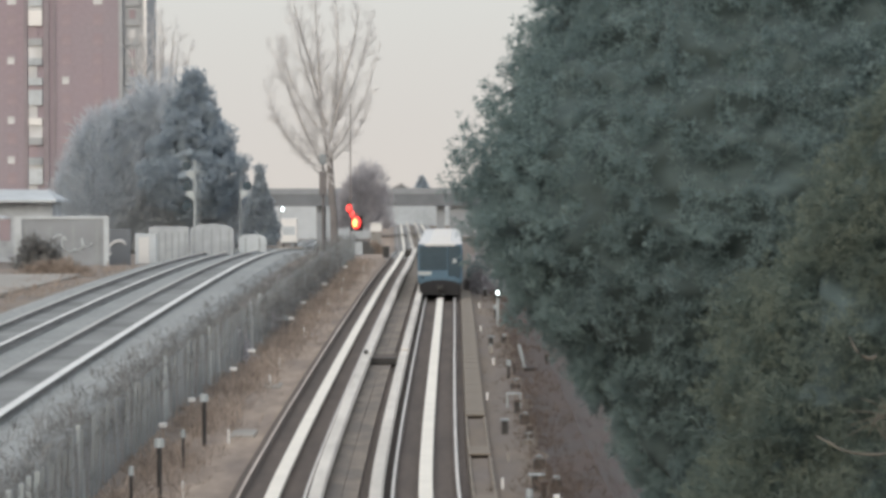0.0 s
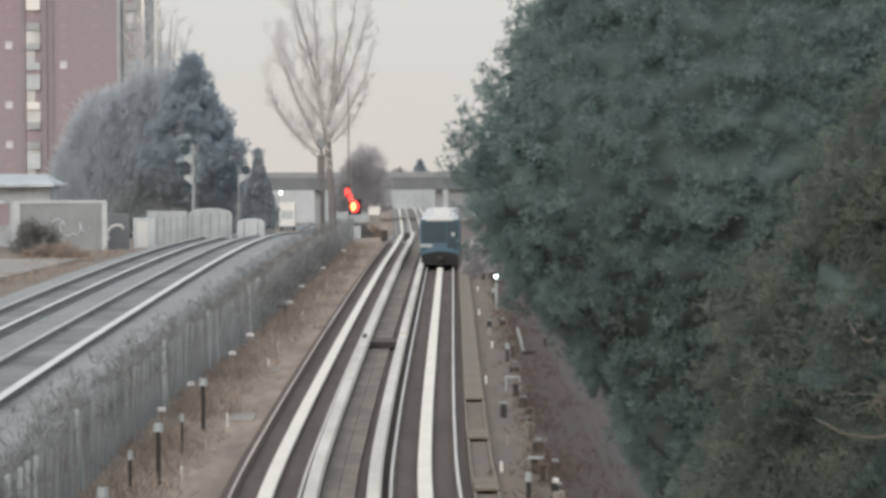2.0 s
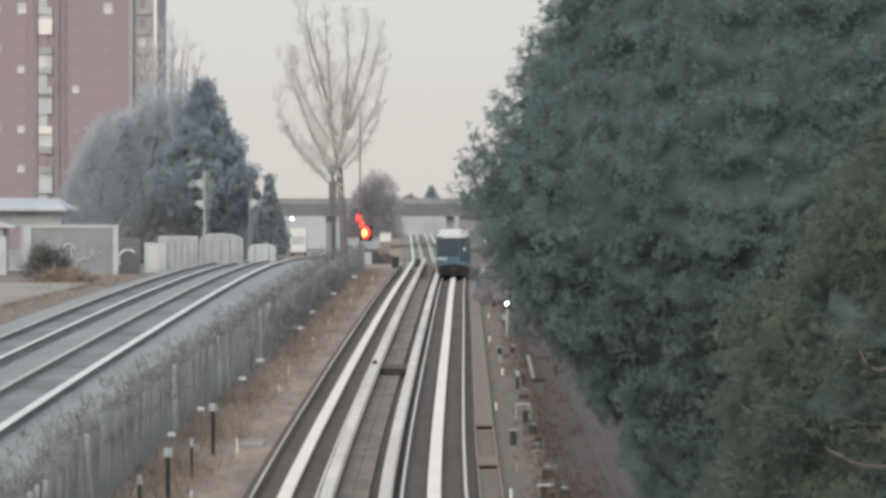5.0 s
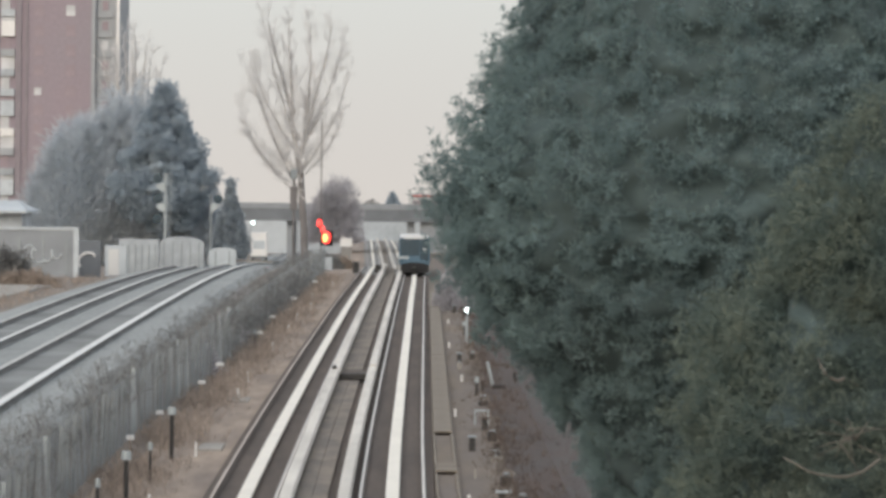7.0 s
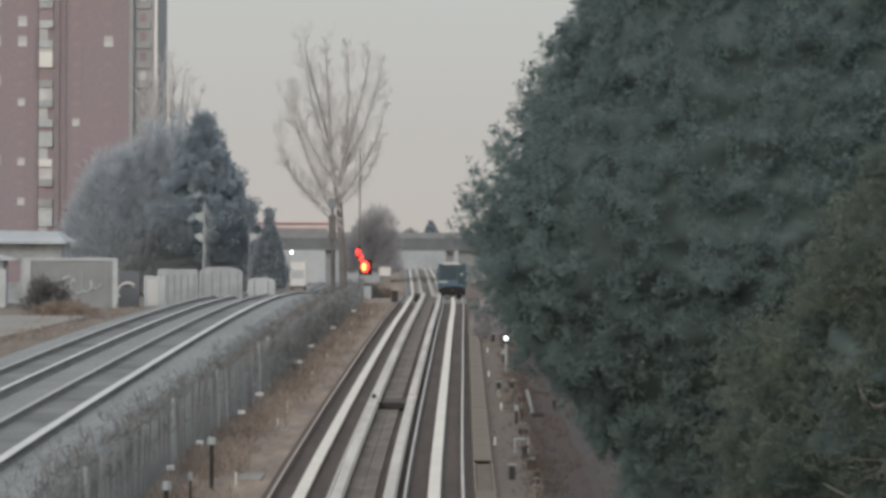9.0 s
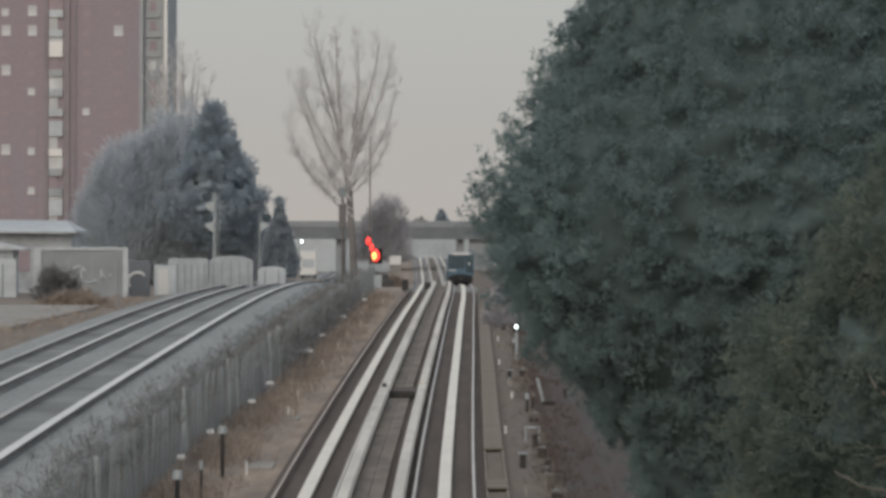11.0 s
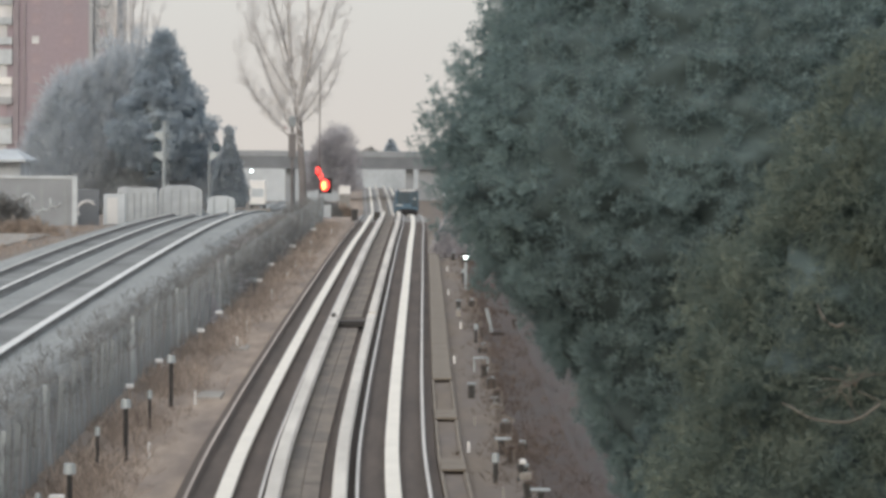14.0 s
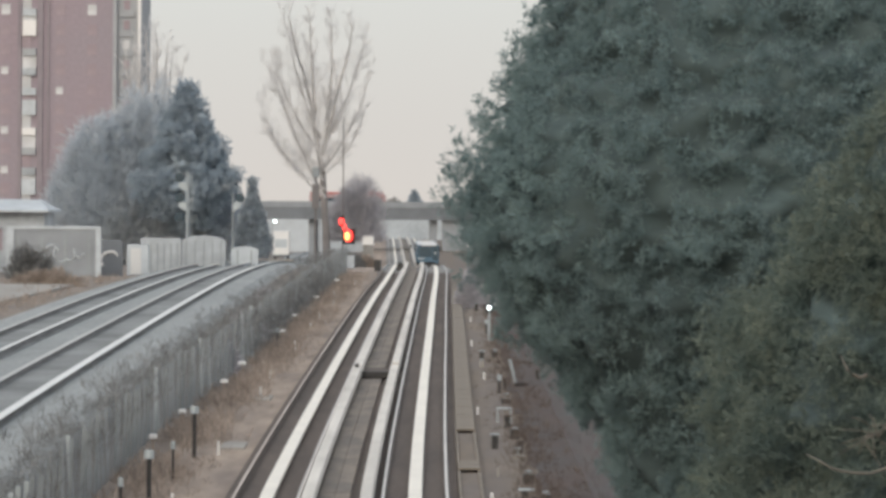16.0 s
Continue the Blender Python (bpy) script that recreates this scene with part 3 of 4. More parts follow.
def twig_mass(x, y, z, seed, rx, high, count, size):
    """A tall leafless tree seen as a soft mass: a trunk under a full crown of fine twigs."""
    rng = np.random.default_rng(seed)
    tree = empty("leafless_tree", x, y, z, "mass of leafless twigs behind the railway wall, coloured grey-blue for haze", "tree")
    a, k = rng.uniform(0, 2 * math.pi, count), rng.beta(1.15, 1.5, count)
    swell = np.array([noise.noise(Vector((math.cos(q) * 1.3 + seed, math.sin(q) * 1.3, p * 2.6))) for q, p in zip(a, k)])
    ridge = np.array([noise.noise(Vector((math.cos(q) * 2.4, math.sin(q) * 2.4 + seed, 5))) for q in a])
    r = rx * (1 - 0.9 * k ** 2.4) ** 0.6 * (1 + 0.5 * swell) * rng.uniform(0.0, 1.15, count) ** 0.75
    c = np.stack([np.cos(a) * r, np.sin(a) * r * 0.7, k * high * (1 + 0.3 * ridge)], axis=1)
    up = np.stack([np.cos(a) * 0.6, np.sin(a) * 0.6, np.full(count, 1.7)], axis=1)
    verts, faces = tufts(rng, c, size * rng.uniform(0.5, 1.5, count), 7, 0.022, up)
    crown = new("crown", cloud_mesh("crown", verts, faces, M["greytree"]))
    crown.parent = tree
    ob = new("trunk", limb_mesh("trunk", [[(Vector((0, 0, high * 0.13 * i)), 0.3 - 0.04 * i) for i in range(7)]], M["bark"], 6))
    ob.parent = tree
    return tree


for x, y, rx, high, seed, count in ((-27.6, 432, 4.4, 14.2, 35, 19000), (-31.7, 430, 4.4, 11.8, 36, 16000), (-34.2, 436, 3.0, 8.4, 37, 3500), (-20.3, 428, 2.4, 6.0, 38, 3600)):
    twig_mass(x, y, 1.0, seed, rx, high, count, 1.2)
thicket("bare_bush", -9.95, 565, 2.6, 31, (3.5, 2.5, 8.8), 3000, 0.9, M["palebrush"], "round grey leafless bush before the overpass", width=0.028)
thicket("bush", -26.0, 292, 2.0, 32, (1.7, 1.2, 2.3), 650, 0.5, M["brush"], "dark leafless bush against the pale wall", width=0.05)
thicket("bush", -22.7, 264, 1.7, 33, (2.4, 2.0, 1.5), 900, 0.4, M["weeds"], "low brown bush beside the railway", width=0.05)
thicket("bush", -26.8, 240, 1.9, 34, (1.4, 2.0, 0.7), 400, 0.4, M["weeds"], "low brown bush beside the railway", width=0.05)
for k, (x, y, r) in enumerate(((-8.0, 192, 0.85), (-7.9, 168, 0.75), (-8.2, 226, 0.9))):
    thicket("bush", x, y, ground_z(x, y), 60 + k, (r, r * 1.6, r * 1.5), 420, 0.36, M["palebrush"], "grey leafless bush behind the chain-link fence", width=0.04)

thicket("bush", 2.45, 252, rail_z(252) - 0.3, 75, (1.15, 1.8, 2.6), 1900, 0.42, M["palebrush"], "rounded grey-brown leafless shrub at the edge of the pine", width=0.04)


# ---- overpass ----
BY = 640
bridge = empty("overpass", 0, BY, 0, "grey concrete road overpass across both lines", "bridge", kind="structure")
# girder and fascia are darker than the parapet
part("girder", box(-230, 130, -5.8, 5.8, 4.62, 5.20), M["bridgedark"], bridge, "dark concrete girder")
part("deck", box(-230, 130, -6.09, 6.09, 5.202, 5.45), M["asphalt"], bridge)
for k in (-6.3, 6.3):
    part("fascia", box(-230, 130, k - 0.2, k + 0.2, 4.60, 6.30, 0.03), M["bridgedark"], bridge, "dark fascia beam")
    part("parapet", box(-230, 130, k - 0.28, k + 0.28, 6.302, 7.12, 0.04), M["bridge"], bridge, "low pale parapet")
for x in (-0.3, -17.2, -33):
    part("pier", box(x - 0.55, x + 0.55, -5, 5, -2.5, 4.62, 0.08), M["bridge"], bridge)
part("abutment", box(1.0, 130, -5.5, 40, -2.5, 4.62), M["bridge"], bridge)
part("abutment", box(-230, -40, -5.5, 40, -2.5, 4.62), M["bridge"], bridge)
add("retaining_wall", *sweep(rect(-40, -19.5, -4, 4.2), lambda y: 0, lambda y: 0, [760, 762]), M["hazewall"], label="pale low concrete wall seen under the overpass", category="wall", kind="structure")
add("retaining_wall", *sweep(rect(-19.4, 2, -4, 5.4), lambda y: 0, lambda y: 0, [760, 762]), M["palewall"], label="pale concrete wall seen under the overpass", category="wall", kind="structure")


def bus(name, label, lower="roofwhite"):
    """A city bus, nose towards +x, its wheels on z 0."""
    b = empty(name, 0, 0, 0, label, "bus", "buses on the overpass")
    part("body", box(-10.8, 0, -1.28, 1.28, 0.32, 2.70, 0.25), M[lower], b, "white lower body" if lower == "roofwhite" else "red lower body")
    part("roof", box(-10.7, -0.35, -1.26, 1.26, 2.70, 3.0, 0.14), M["busred"], b, "red upper body")
    part("window_band", box(-10.3, -0.5, -1.30, 1.30, 1.55, 2.20, 0.03), M["glassdim" if lower == "roofwhite" else "bluedark"], b)
    part("windscreen", box(-0.3, 0.03, -1.0, 1.0, 1.3, 2.4, 0.05), M["bluedark"], b)
    for x in (-2.6, -8.0):
        for y in (-1.2, 1.2):
            w = tube(0.48, 0.48, -0.14, 0.14, sides=16)
            bmesh.ops.rotate(w, cent=(0, 0, 0), matrix=Matrix.Rotation(radians(90), 3, "X"), verts=w.verts)
            bmesh.ops.translate(w, vec=(x, y, 0.48), verts=w.verts)
            part("wheel", w, M["rubber"], b)
    return b


BUS_LEFT = bus("city_bus", "red and white city bus crossing the overpass")
BUS_RIGHT = bus("city_bus", "red city bus with dark windows crossing the overpass", "busdark")


# ---- apartment tower ----
tower = empty("apartment_tower", -40.6, 620, 1.0, "tall red-brown brick apartment tower with scattered pale windows", "building")
part("wall", box(-27.0, -3.5, 0, 22, 0, 62), M["brick"], tower)
part("corner_bay", box(-3.5, 0, 0.6, 22, 0, 62), M["stonegrey"], tower, "grey concrete balcony bay")
part("pier", box(-3.75, -3.2, -0.35, 0.7, 0, 62, 0.03), M["stonegrey"], tower)
part("pier", box(-0.32, 0.08, -0.2, 0.7, 0, 62, 0.03), M["white"], tower, "white corner strip")
part("seam", box(-16.75, -16.25, -0.25, 0.1, 0, 62), M["brickdark"], tower)
part("seam", box(-14.0, -13.3, -0.35, 0.1, 0, 62), M["brickdark"], tower)
part("seam", box(-12.7, -12.4, -0.25, 0.1, 0, 62), M["brickdark"], tower)
part("roof", box(-27.2, 0.2, -0.3, 22.2, 62, 62.8), M["stonegrey"], tower)
pane = {k: mesh("pane", *sweep(rect(-0.62, 0.62, -0.72, 0.72), lambda y: 0, lambda y: 0, [-0.10, 0.05]), M[k]) for k in ("glass", "glassdim")}
half = mesh("pane", *sweep(rect(-0.62, 0.35, -0.72, 0.30), lambda y: 0, lambda y: 0, [-0.10, 0.05]), M["glass"])
frame_mesh = mesh("window_frame", *sweep(rect(-0.72, 0.72, -0.82, 0.82), lambda y: 0, lambda y: 0, [-0.06, 0.05]), M["brick"])
rng = np.random.default_rng(4)
for x in (-25.6, -22.0, -18.4, -10.9, -6.6):
    for k in range(22):
        # chosen panes take the pale glass that has sky reflection in its colour
        reflecting = rng.random() < (0.42 if x < -15 else 0.22)
        w = new("window", frame_mesh)
        w.parent = tower
        w.matrix_basis = pose(x, 0, 2.2 + 2.72 * k)
        q = new("pane", half if reflecting and rng.random() < 0.4 else pane["glass" if reflecting else "glassdim"])
        q.parent = w
for k in range(22):
    part("balcony", box(-16.1, -14.2, -0.5, 0.3, 1.3 + 2.72 * k, 2.3 + 2.72 * k + (1.1 if k % 4 == 2 else 0), 0.03), M[("white", "greywall", "palewall", "stonegrey", "palewall")[(k * 7) % 5]], tower, "pale balcony front")
    part("balcony_glass", box(-16.1, -14.2 - 0.7 * (k % 2), -0.15, 0.3, 2.3 + 2.72 * k, 4.0 + 2.72 * k), M["glass"] if k % 3 else M["glassdim"], tower)
    part("balcony", box(-2.9, -0.9, 0.3, 0.8, 1.3 + 2.72 * k, 2.2 + 2.72 * k, 0.03), M["stonegrey"], tower)
    part("window", box(-2.3, -1.5, 0.45, 0.8, 2.3 + 2.72 * k, 3.5 + 2.72 * k), M["glass"] if k % 4 == 1 else M["glassdim"], tower)

# ---- low building with a flat overhanging roof ----
low = empty("low_building", -31.5, 335, 1.7, "low pale building with a flat overhanging roof", "building")
part("wall", box(-14, 2.5, 0.5, 9, 0, 4.4), M["greywall"], low)
add("roof", [(-15, -0.6, 4.45), (2.9, -0.6, 4.45), (2.9, 9.6, 4.45), (-15, 9.6, 4.45), (-15, -0.6, 4.62), (2.9, -0.6, 4.62), (2.9, 9.6, 4.62), (-15, 9.6, 4.62), (-9, 3.5, 5.5), (1.9, 3.5, 5.35), (1.9, 5.5, 5.35), (-9, 5.5, 5.5)],
    [(3, 2, 1, 0), (0, 1, 5, 4), (1, 2, 6, 5), (2, 3, 7, 6), (3, 0, 4, 7), (4, 5, 9, 8), (5, 6, 10, 9), (6, 7, 11, 10), (7, 4, 8, 11), (8, 9, 10, 11)], M["palewall"], low, "low pale hipped roof")
shed = empty("shed", -34.6, 318, 1.8, "low shed with a pale shallow roof", "shed")
part("wall", box(-3.5, 3.0, 0, 4, -0.2, 3.2), M["greywall"], shed)
add("roof", *sweep([(-4.2, 3.21), (-0.5, 4.1), (3.8, 3.3), (3.8, 3.21)], lambda q: 0, lambda q: 0, [-0.4, 4.4]), M["palewall"], shed, "pale shallow roof")
for x in (-11, -7, -3):
    part("window", box(x, x + 2.4, 0.42, 0.6, 1.6, 3.4), M["glassdim"], low)
part("door", box(0.4, 1.4, 0.42, 0.6, 0.02, 2.2), M["darksteel"], low)


# ---- wall panels, sheds and cabinets along the railway ----
def panel(x, y, w, h, material, label, arch=False, bars=0, depth=0.35):
    z = ground_z(x, y) - 0.1
    ob = empty("wall_panel", x, y, z, label, "wall panel", "panels along the railway")
    if arch:
        prof = [(-w / 2, 0)] + [(-w / 2 * math.cos(math.pi * i / 10), h * (0.82 + 0.18 * math.sin(math.pi * i / 10))) for i in range(11)] + [(w / 2, 0)]
    else:
        prof = rect(-w / 2, w / 2, 0, h, 0.06)
    add("board", *sweep(prof, lambda q: 0, lambda q: 0, [0, depth]), material, ob)
    for i in range(bars):
        q = -w / 2 + w * (i + 0.5) / bars
        part("post", box(q - 0.06, q + 0.06, -0.07, 0.02, 0, h * 0.86, 0.01), M["galv"], ob)
    return ob


panel(-25.8, 306, 6.4, 3.3, M["bridge"], "grey wall panel covered in faded graffiti", bars=4)
part("cap", box(-3.2, 3.2, -0.1, 0.45, 3.31, 3.5), M["palewall"], bpy.data.objects["wall_panel"])
part("frame_post", box(2.85, 3.2, -0.15, 0.0, 0, 3.3), M["palewall"], bpy.data.objects["wall_panel"])
part("frame_post", box(-3.2, -2.7, -0.15, 0.0, 0, 3.3), M["palewall"], bpy.data.objects["wall_panel"])
rng = np.random.default_rng(14)
for i in range(7):
    cx, cz, r = -2.0 + 0.62 * i, 1.6 + rng.uniform(-0.25, 0.25), rng.uniform(0.35, 0.7)
    a0 = rng.uniform(0, 6)
    arc = [(Vector((cx + r * 0.8 * math.cos(a0 + q), -0.02, cz + r * math.sin(a0 + q))), 0.07) for q in [0.45 * k for k in range(8)]]
    ob = new("graffiti", limb_mesh("graffiti", [arc], M["palewall"], 5))
    ob.parent = bpy.data.objects["wall_panel"]
    tagged(ob, "faded spray paint stroke")
panel(-32.0, 306, 3.6, 2.7, M["palewall"], "pale wall panel behind a dark bush", bars=2)
panel(-22.4, 312, 1.7, 2.6, M["bridgedark"], "dark recessed panel with a white painted swirl")
swirl = bpy.data.objects["wall_panel.002"]
loop = [(Vector((0.5 * math.cos(a) - 0.05 * a, -0.05, 1.5 + 0.42 * math.sin(a) - 0.10 * a)), 0.10) for a in [0.5 * i for i in range(9)]]
add("painted_swirl", [tuple(v.co) for v in limb_mesh("swirl", [loop], M["white"]).vertices], [tuple(p.vertices) for p in bpy.data.meshes["swirl"].polygons], M["white"], swirl, "white spray paint swirl")
panel(-20.9, 318, 1.5, 2.25, M["palewall"], "pale equipment cabinet beside the railway", depth=1.0)
part("door", box(-0.5, 0.25, -0.04, 0.02, 0.15, 2.0, 0.02), M["roofwhite"], bpy.data.objects["wall_panel.003"], "white door")
panel(-20.0, 330, 2.9, 2.7, M["greywall"], "grey boarded panel beside the railway", bars=6)
panel(-18.0, 352, 3.4, 2.9, M["greywall"], "grey arched panel beside the railway", arch=True, bars=5)
panel(-16.0, 380, 2.3, 2.0, M["palewall"], "small pale arched panel beside the railway", arch=True, bars=2)
slab = empty("concrete_pad", -25.5, 236, 1.97, "tan concrete pad beside the railway", "slab")
part("slab", box(-6, 4.6, -26, 26, -0.3, 0.22, 0.03), M["concrete"], slab)


# ---- signals ----
def railway_signal(x, y, height, label, heads, side=-1):
    """A mast with round dark heads hung to one side, a pale wedge-shaped bracket under each."""
    z = ground_z(x, y)
    s = empty("railway_signal", x, y, z, label, "signal")
    part("mast", tube(0.13, 0.11, 0, height, sides=10) if heads > 1 else tube(0.10, 0.08, 0, height, sides=10), M["galvpale" if heads > 1 else "fencepost"], s)
    part("plinth", box(-0.35, 0.35, -0.35, 0.35, -0.05, 0.5, 0.03), M["concrete"], s)
    ladder = s if heads < 2 else part("ladder", box(0.16, 0.19, 0.1, 0.14, 0.5, height), M["galvpale"], s)
    if heads > 1:
        part("ladder_rail", box(0.40, 0.43, 0.1, 0.14, 0.5, height), M["galvpale"], ladder)
    for k in range(int(height / 0.35) - 2 if heads > 1 else 0):
        part("rung", box(0.19, 0.40, 0.105, 0.135, 0.7 + 0.35 * k, 0.74 + 0.35 * k), M["galv"], ladder)
    for k in range(heads):
        h = height - 0.45 - 1.66 * k
        head = part("signal_head", tube(0.40, 0.40, -0.06, 0.06, sides=20), M["bluedark"], s, "round dark target plate")
        head.matrix_basis = pose(side * 0.66, 0.05, h, 90, 0, 0)
        part("hood", tube(0.13, 0.15, 0.06, 0.34, sides=12), M["bluedark"], head, "dark lamp hood")
        if k < heads - 1 or heads == 1:
            add("bracket", *sweep([(side * 0.05, h - 1.22), (side * 0.78, h - 0.72), (side * 0.70, h - 0.48), (side * 0.05, h - 0.36)], lambda q: 0, lambda q: 0, [-0.25, 0.2]), M["galvpale"], s, "pale wedge-shaped bracket")
    return s


railway_signal(-20.62, 376, 8.05, "tall railway signal mast with three round dark heads", 3)
railway_signal(-18.35, 410, 6.7, "slender railway signal mast with one round head", 1, 1)
cab = empty("signal_cabinet", -19.8, 372, ground_z(-19.8, 372), "pale signal cabinet at the foot of the mast", "cabinet")
part("body", box(-0.5, 0.5, 0, 0.8, 0, 2.1, 0.04), M["palewall"], cab)
part("door", box(-0.35, 0.1, -0.03, 0.02, 0.2, 1.8, 0.02), M["greywall"], cab)

red = empty("red_signal", -9.45, 480, ground_z(-9.45, 480), "metro signal with two glowing red lamps", "signal")
RED_Z = 7.09 - ground_z(-9.45, 480)
part("mast", tube(0.08, 0.08, 0, RED_Z - 1.6), M["galv"], red)
part("upper_head", box(-0.72, -0.2, 0.05, 0.4, RED_Z - 2.7, RED_Z - 1.5, 0.1), M["rubber"], red)
part("lower_head", box(-0.35, 0.95, 0.05, 0.4, RED_Z - 4.5, RED_Z - 2.9, 0.1), M["rubber"], red)


def lamp(name, x, z, r, tall, material, owner, label):
    one = bmesh.new()
    bmesh.ops.create_uvsphere(one, u_segments=18, v_segments=10, radius=1)
    bmesh.ops.scale(one, vec=(r, 0.12, r * tall), verts=one.verts)
    bmesh.ops.translate(one, vec=(x, -0.14, z), verts=one.verts)
    return part(name, one, material, owner, label)


# both lenses are drawn oversized to take in their glow
lamp("upper_lamp", -0.50, RED_Z - 2.1, 0.27, 1.5, M["lampred"], red, "red lamp glow")
# no third lamp: a glowing shape added for the blur between the two
lamp("lamp_blur", -0.16, RED_Z - 2.75, 0.22, 1.7, M["lampred"], red, "red lamp glow")
lamp("lower_lamp", 0.26, RED_Z - 3.62, 0.46, 1.4, M["lampred"], red, "red lamp glow")
core_lamp = lamp("lamp_core", 0.12, RED_Z - 3.66, 0.25, 1.7, M["lamphot"], red, "hot orange lamp centre")
core_lamp.location.y = -0.1
part("foot_cabinet", box(-0.2, 0.9, 0.2, 0.9, -0.1, 1.3, 0.04), M["palewall"], red)

for x, y, top, bx in ((-11.9, 450, 10.3, True), (-10.2, 500, 16.5, False)):
    z = ground_z(x, y)
    p = empty("utility_pole", x, y, z, "wooden utility pole with a dark equipment box" if bx else "thin tall pole beside the bare tree", "pole")
    part("pole", tube(0.16 if bx else 0.10, 0.12 if bx else 0.06, 0, top - z), M["bark"], p)
    if bx:
        part("equipment_box", box(-0.36, 0.32, -0.5, 0.1, 9.5 - z, 10.5 - z, 0.08), M["fencepost"], p)
        part("equipment_box", box(-0.38, 0.36, -0.4, 0.1, 6.4 - z, 8.8 - z, 0.08), M["bark"], p)

cab = empty("relay_cabinet", -7.7, 520, ground_z(-7.7, 520), "cream relay cabinet on a grey plinth beside the track", "cabinet")
RC = 1.87 - ground_z(-7.7, 520)
part("platform", box(-0.6, 0.6, 0.1, 0.9, -0.05, RC + 0.25, 0.03), M["greybed"], cab, "grey concrete plinth")
thicket("bush", -7.8, 516, ground_z(-7.8, 516), 71, (1.5, 1.2, 2.2), 500, 0.5, M["weeds"], "brown dry weeds in front of the relay cabinet", width=0.05)
thicket("bush", -9.2, 500, ground_z(-9.2, 500), 72, (1.6, 1.2, 1.9), 500, 0.5, M["brush"], "grey scrub at the foot of the red signal", width=0.05)
part("body", box(-0.66, 0.66, 0, 0.9, RC + 0.252, RC + 1.20, 0.05), M["white"], cab)
part("roof", box(-0.72, 0.72, -0.1, 1.0, RC + 1.202, RC + 1.30, 0.02), M["roofwhite"], cab)
VAN_Y = 562
dock = empty("loading_platform", -19.15, VAN_Y, ground_z(-19.15, VAN_Y), "low concrete platform beyond the railway", "platform")
part("slab", box(-1.6, 1.6, -0.6, 6, -0.2, 0.8, 0.04), M["concrete"], dock)
van = empty("white_van", -19.15, VAN_Y, ground_z(-19.15, VAN_Y) + 0.8, "white box van standing beyond the railway", "van")
part("cargo_box", box(-1.0, 1.0, 0, 3.4, 0.55, 3.5, 0.10), M["white"], van, "white cargo box")
part("cab", box(-0.9, 0.9, 3.42, 5.0, 0.45, 2.2, 0.25), M["roofwhite"], van)
part("chassis", box(-0.8, 0.8, 0.2, 4.9, 0.3, 0.54), M["darksteel"], van)
part("rear_door", box(-0.78, 0.78, -0.04, 0.02, 1.45, 2.5, 0.02), M["palewall"], van, "pale grey rear door")
part("bumper", box(-0.9, 0.9, -0.1, 0.05, 0.4, 0.54, 0.02), M["galv"], van)
for a in (-0.8, 0.8):
    for b in (0.9, 3.7):
        w = tube(0.33, 0.33, -0.1, 0.1, sides=14)
        bmesh.ops.rotate(w, cent=(0, 0, 0), matrix=Matrix.Rotation(radians(90), 3, "Y"), verts=w.verts)
        bmesh.ops.translate(w, vec=(a, b, 0.33), verts=w.verts)
        part("wheel", w, M["rubber"], van)
street = empty("street_lamp", -21.3, 592, ground_z(-21.3, 592), "thin street lamp with a glowing white head", "street lamp")
SL = 4.45 - street.location.z
part("pole", tube(0.07, 0.05, 0, SL, sides=8), M["galv"], street)
part("arm", box(0, 0.34, -0.03, 0.03, SL, SL + 0.06, 0.01), M["galv"], street)
lamp("lamp_head", 0.32, SL - 0.02, 0.17, 1.1, M["lampwhite"], street, "glowing white lamp head")

# ---- houses and trees on the horizon ----
for x, w, h in ((-11.5, 6, 4.9), (-5.5, 6, 4.3), (4, 9, 4.6)):
    y = 1150
    ho = empty("house", x, y, 3.2, "distant house with a grey gabled roof", "house", "houses on the horizon")
    part("wall", box(-w / 2, w / 2, 0, 8, -3, h - 2.2), M["palewall"], ho)
    add("roof", *sweep([(-w / 2 - 0.4, h - 2.2), (0, h), (w / 2 + 0.4, h - 2.2)], lambda q: 0, lambda q: 0, [-0.4, 8.4]), M["roofgrey"], ho)
    for k in (-0.25, 0.25):
        part("window", box(w * k - 0.6, w * k + 0.6, -0.06, 0.05, 0.8, 2.2), M["glassdim"], ho)
pine("spruce_tree", -4.9, 1080, 3.0, 41, [(0.5, 1.8), (2, 2.0), (4.5, 1.1), (6.8, 0.1)], 500, 0.8, M["bluepine"], "distant pointed spruce on the horizon", blades=7, width=0.16, lumps=0.2, inner=M["bluepine"])
thicket("far_tree", -9.8, 1080, 3.0, 42, (2.6, 2, 5.5), 500, 1.0, M["brush"], "distant bare tree on the horizon", "tree", width=0.06)


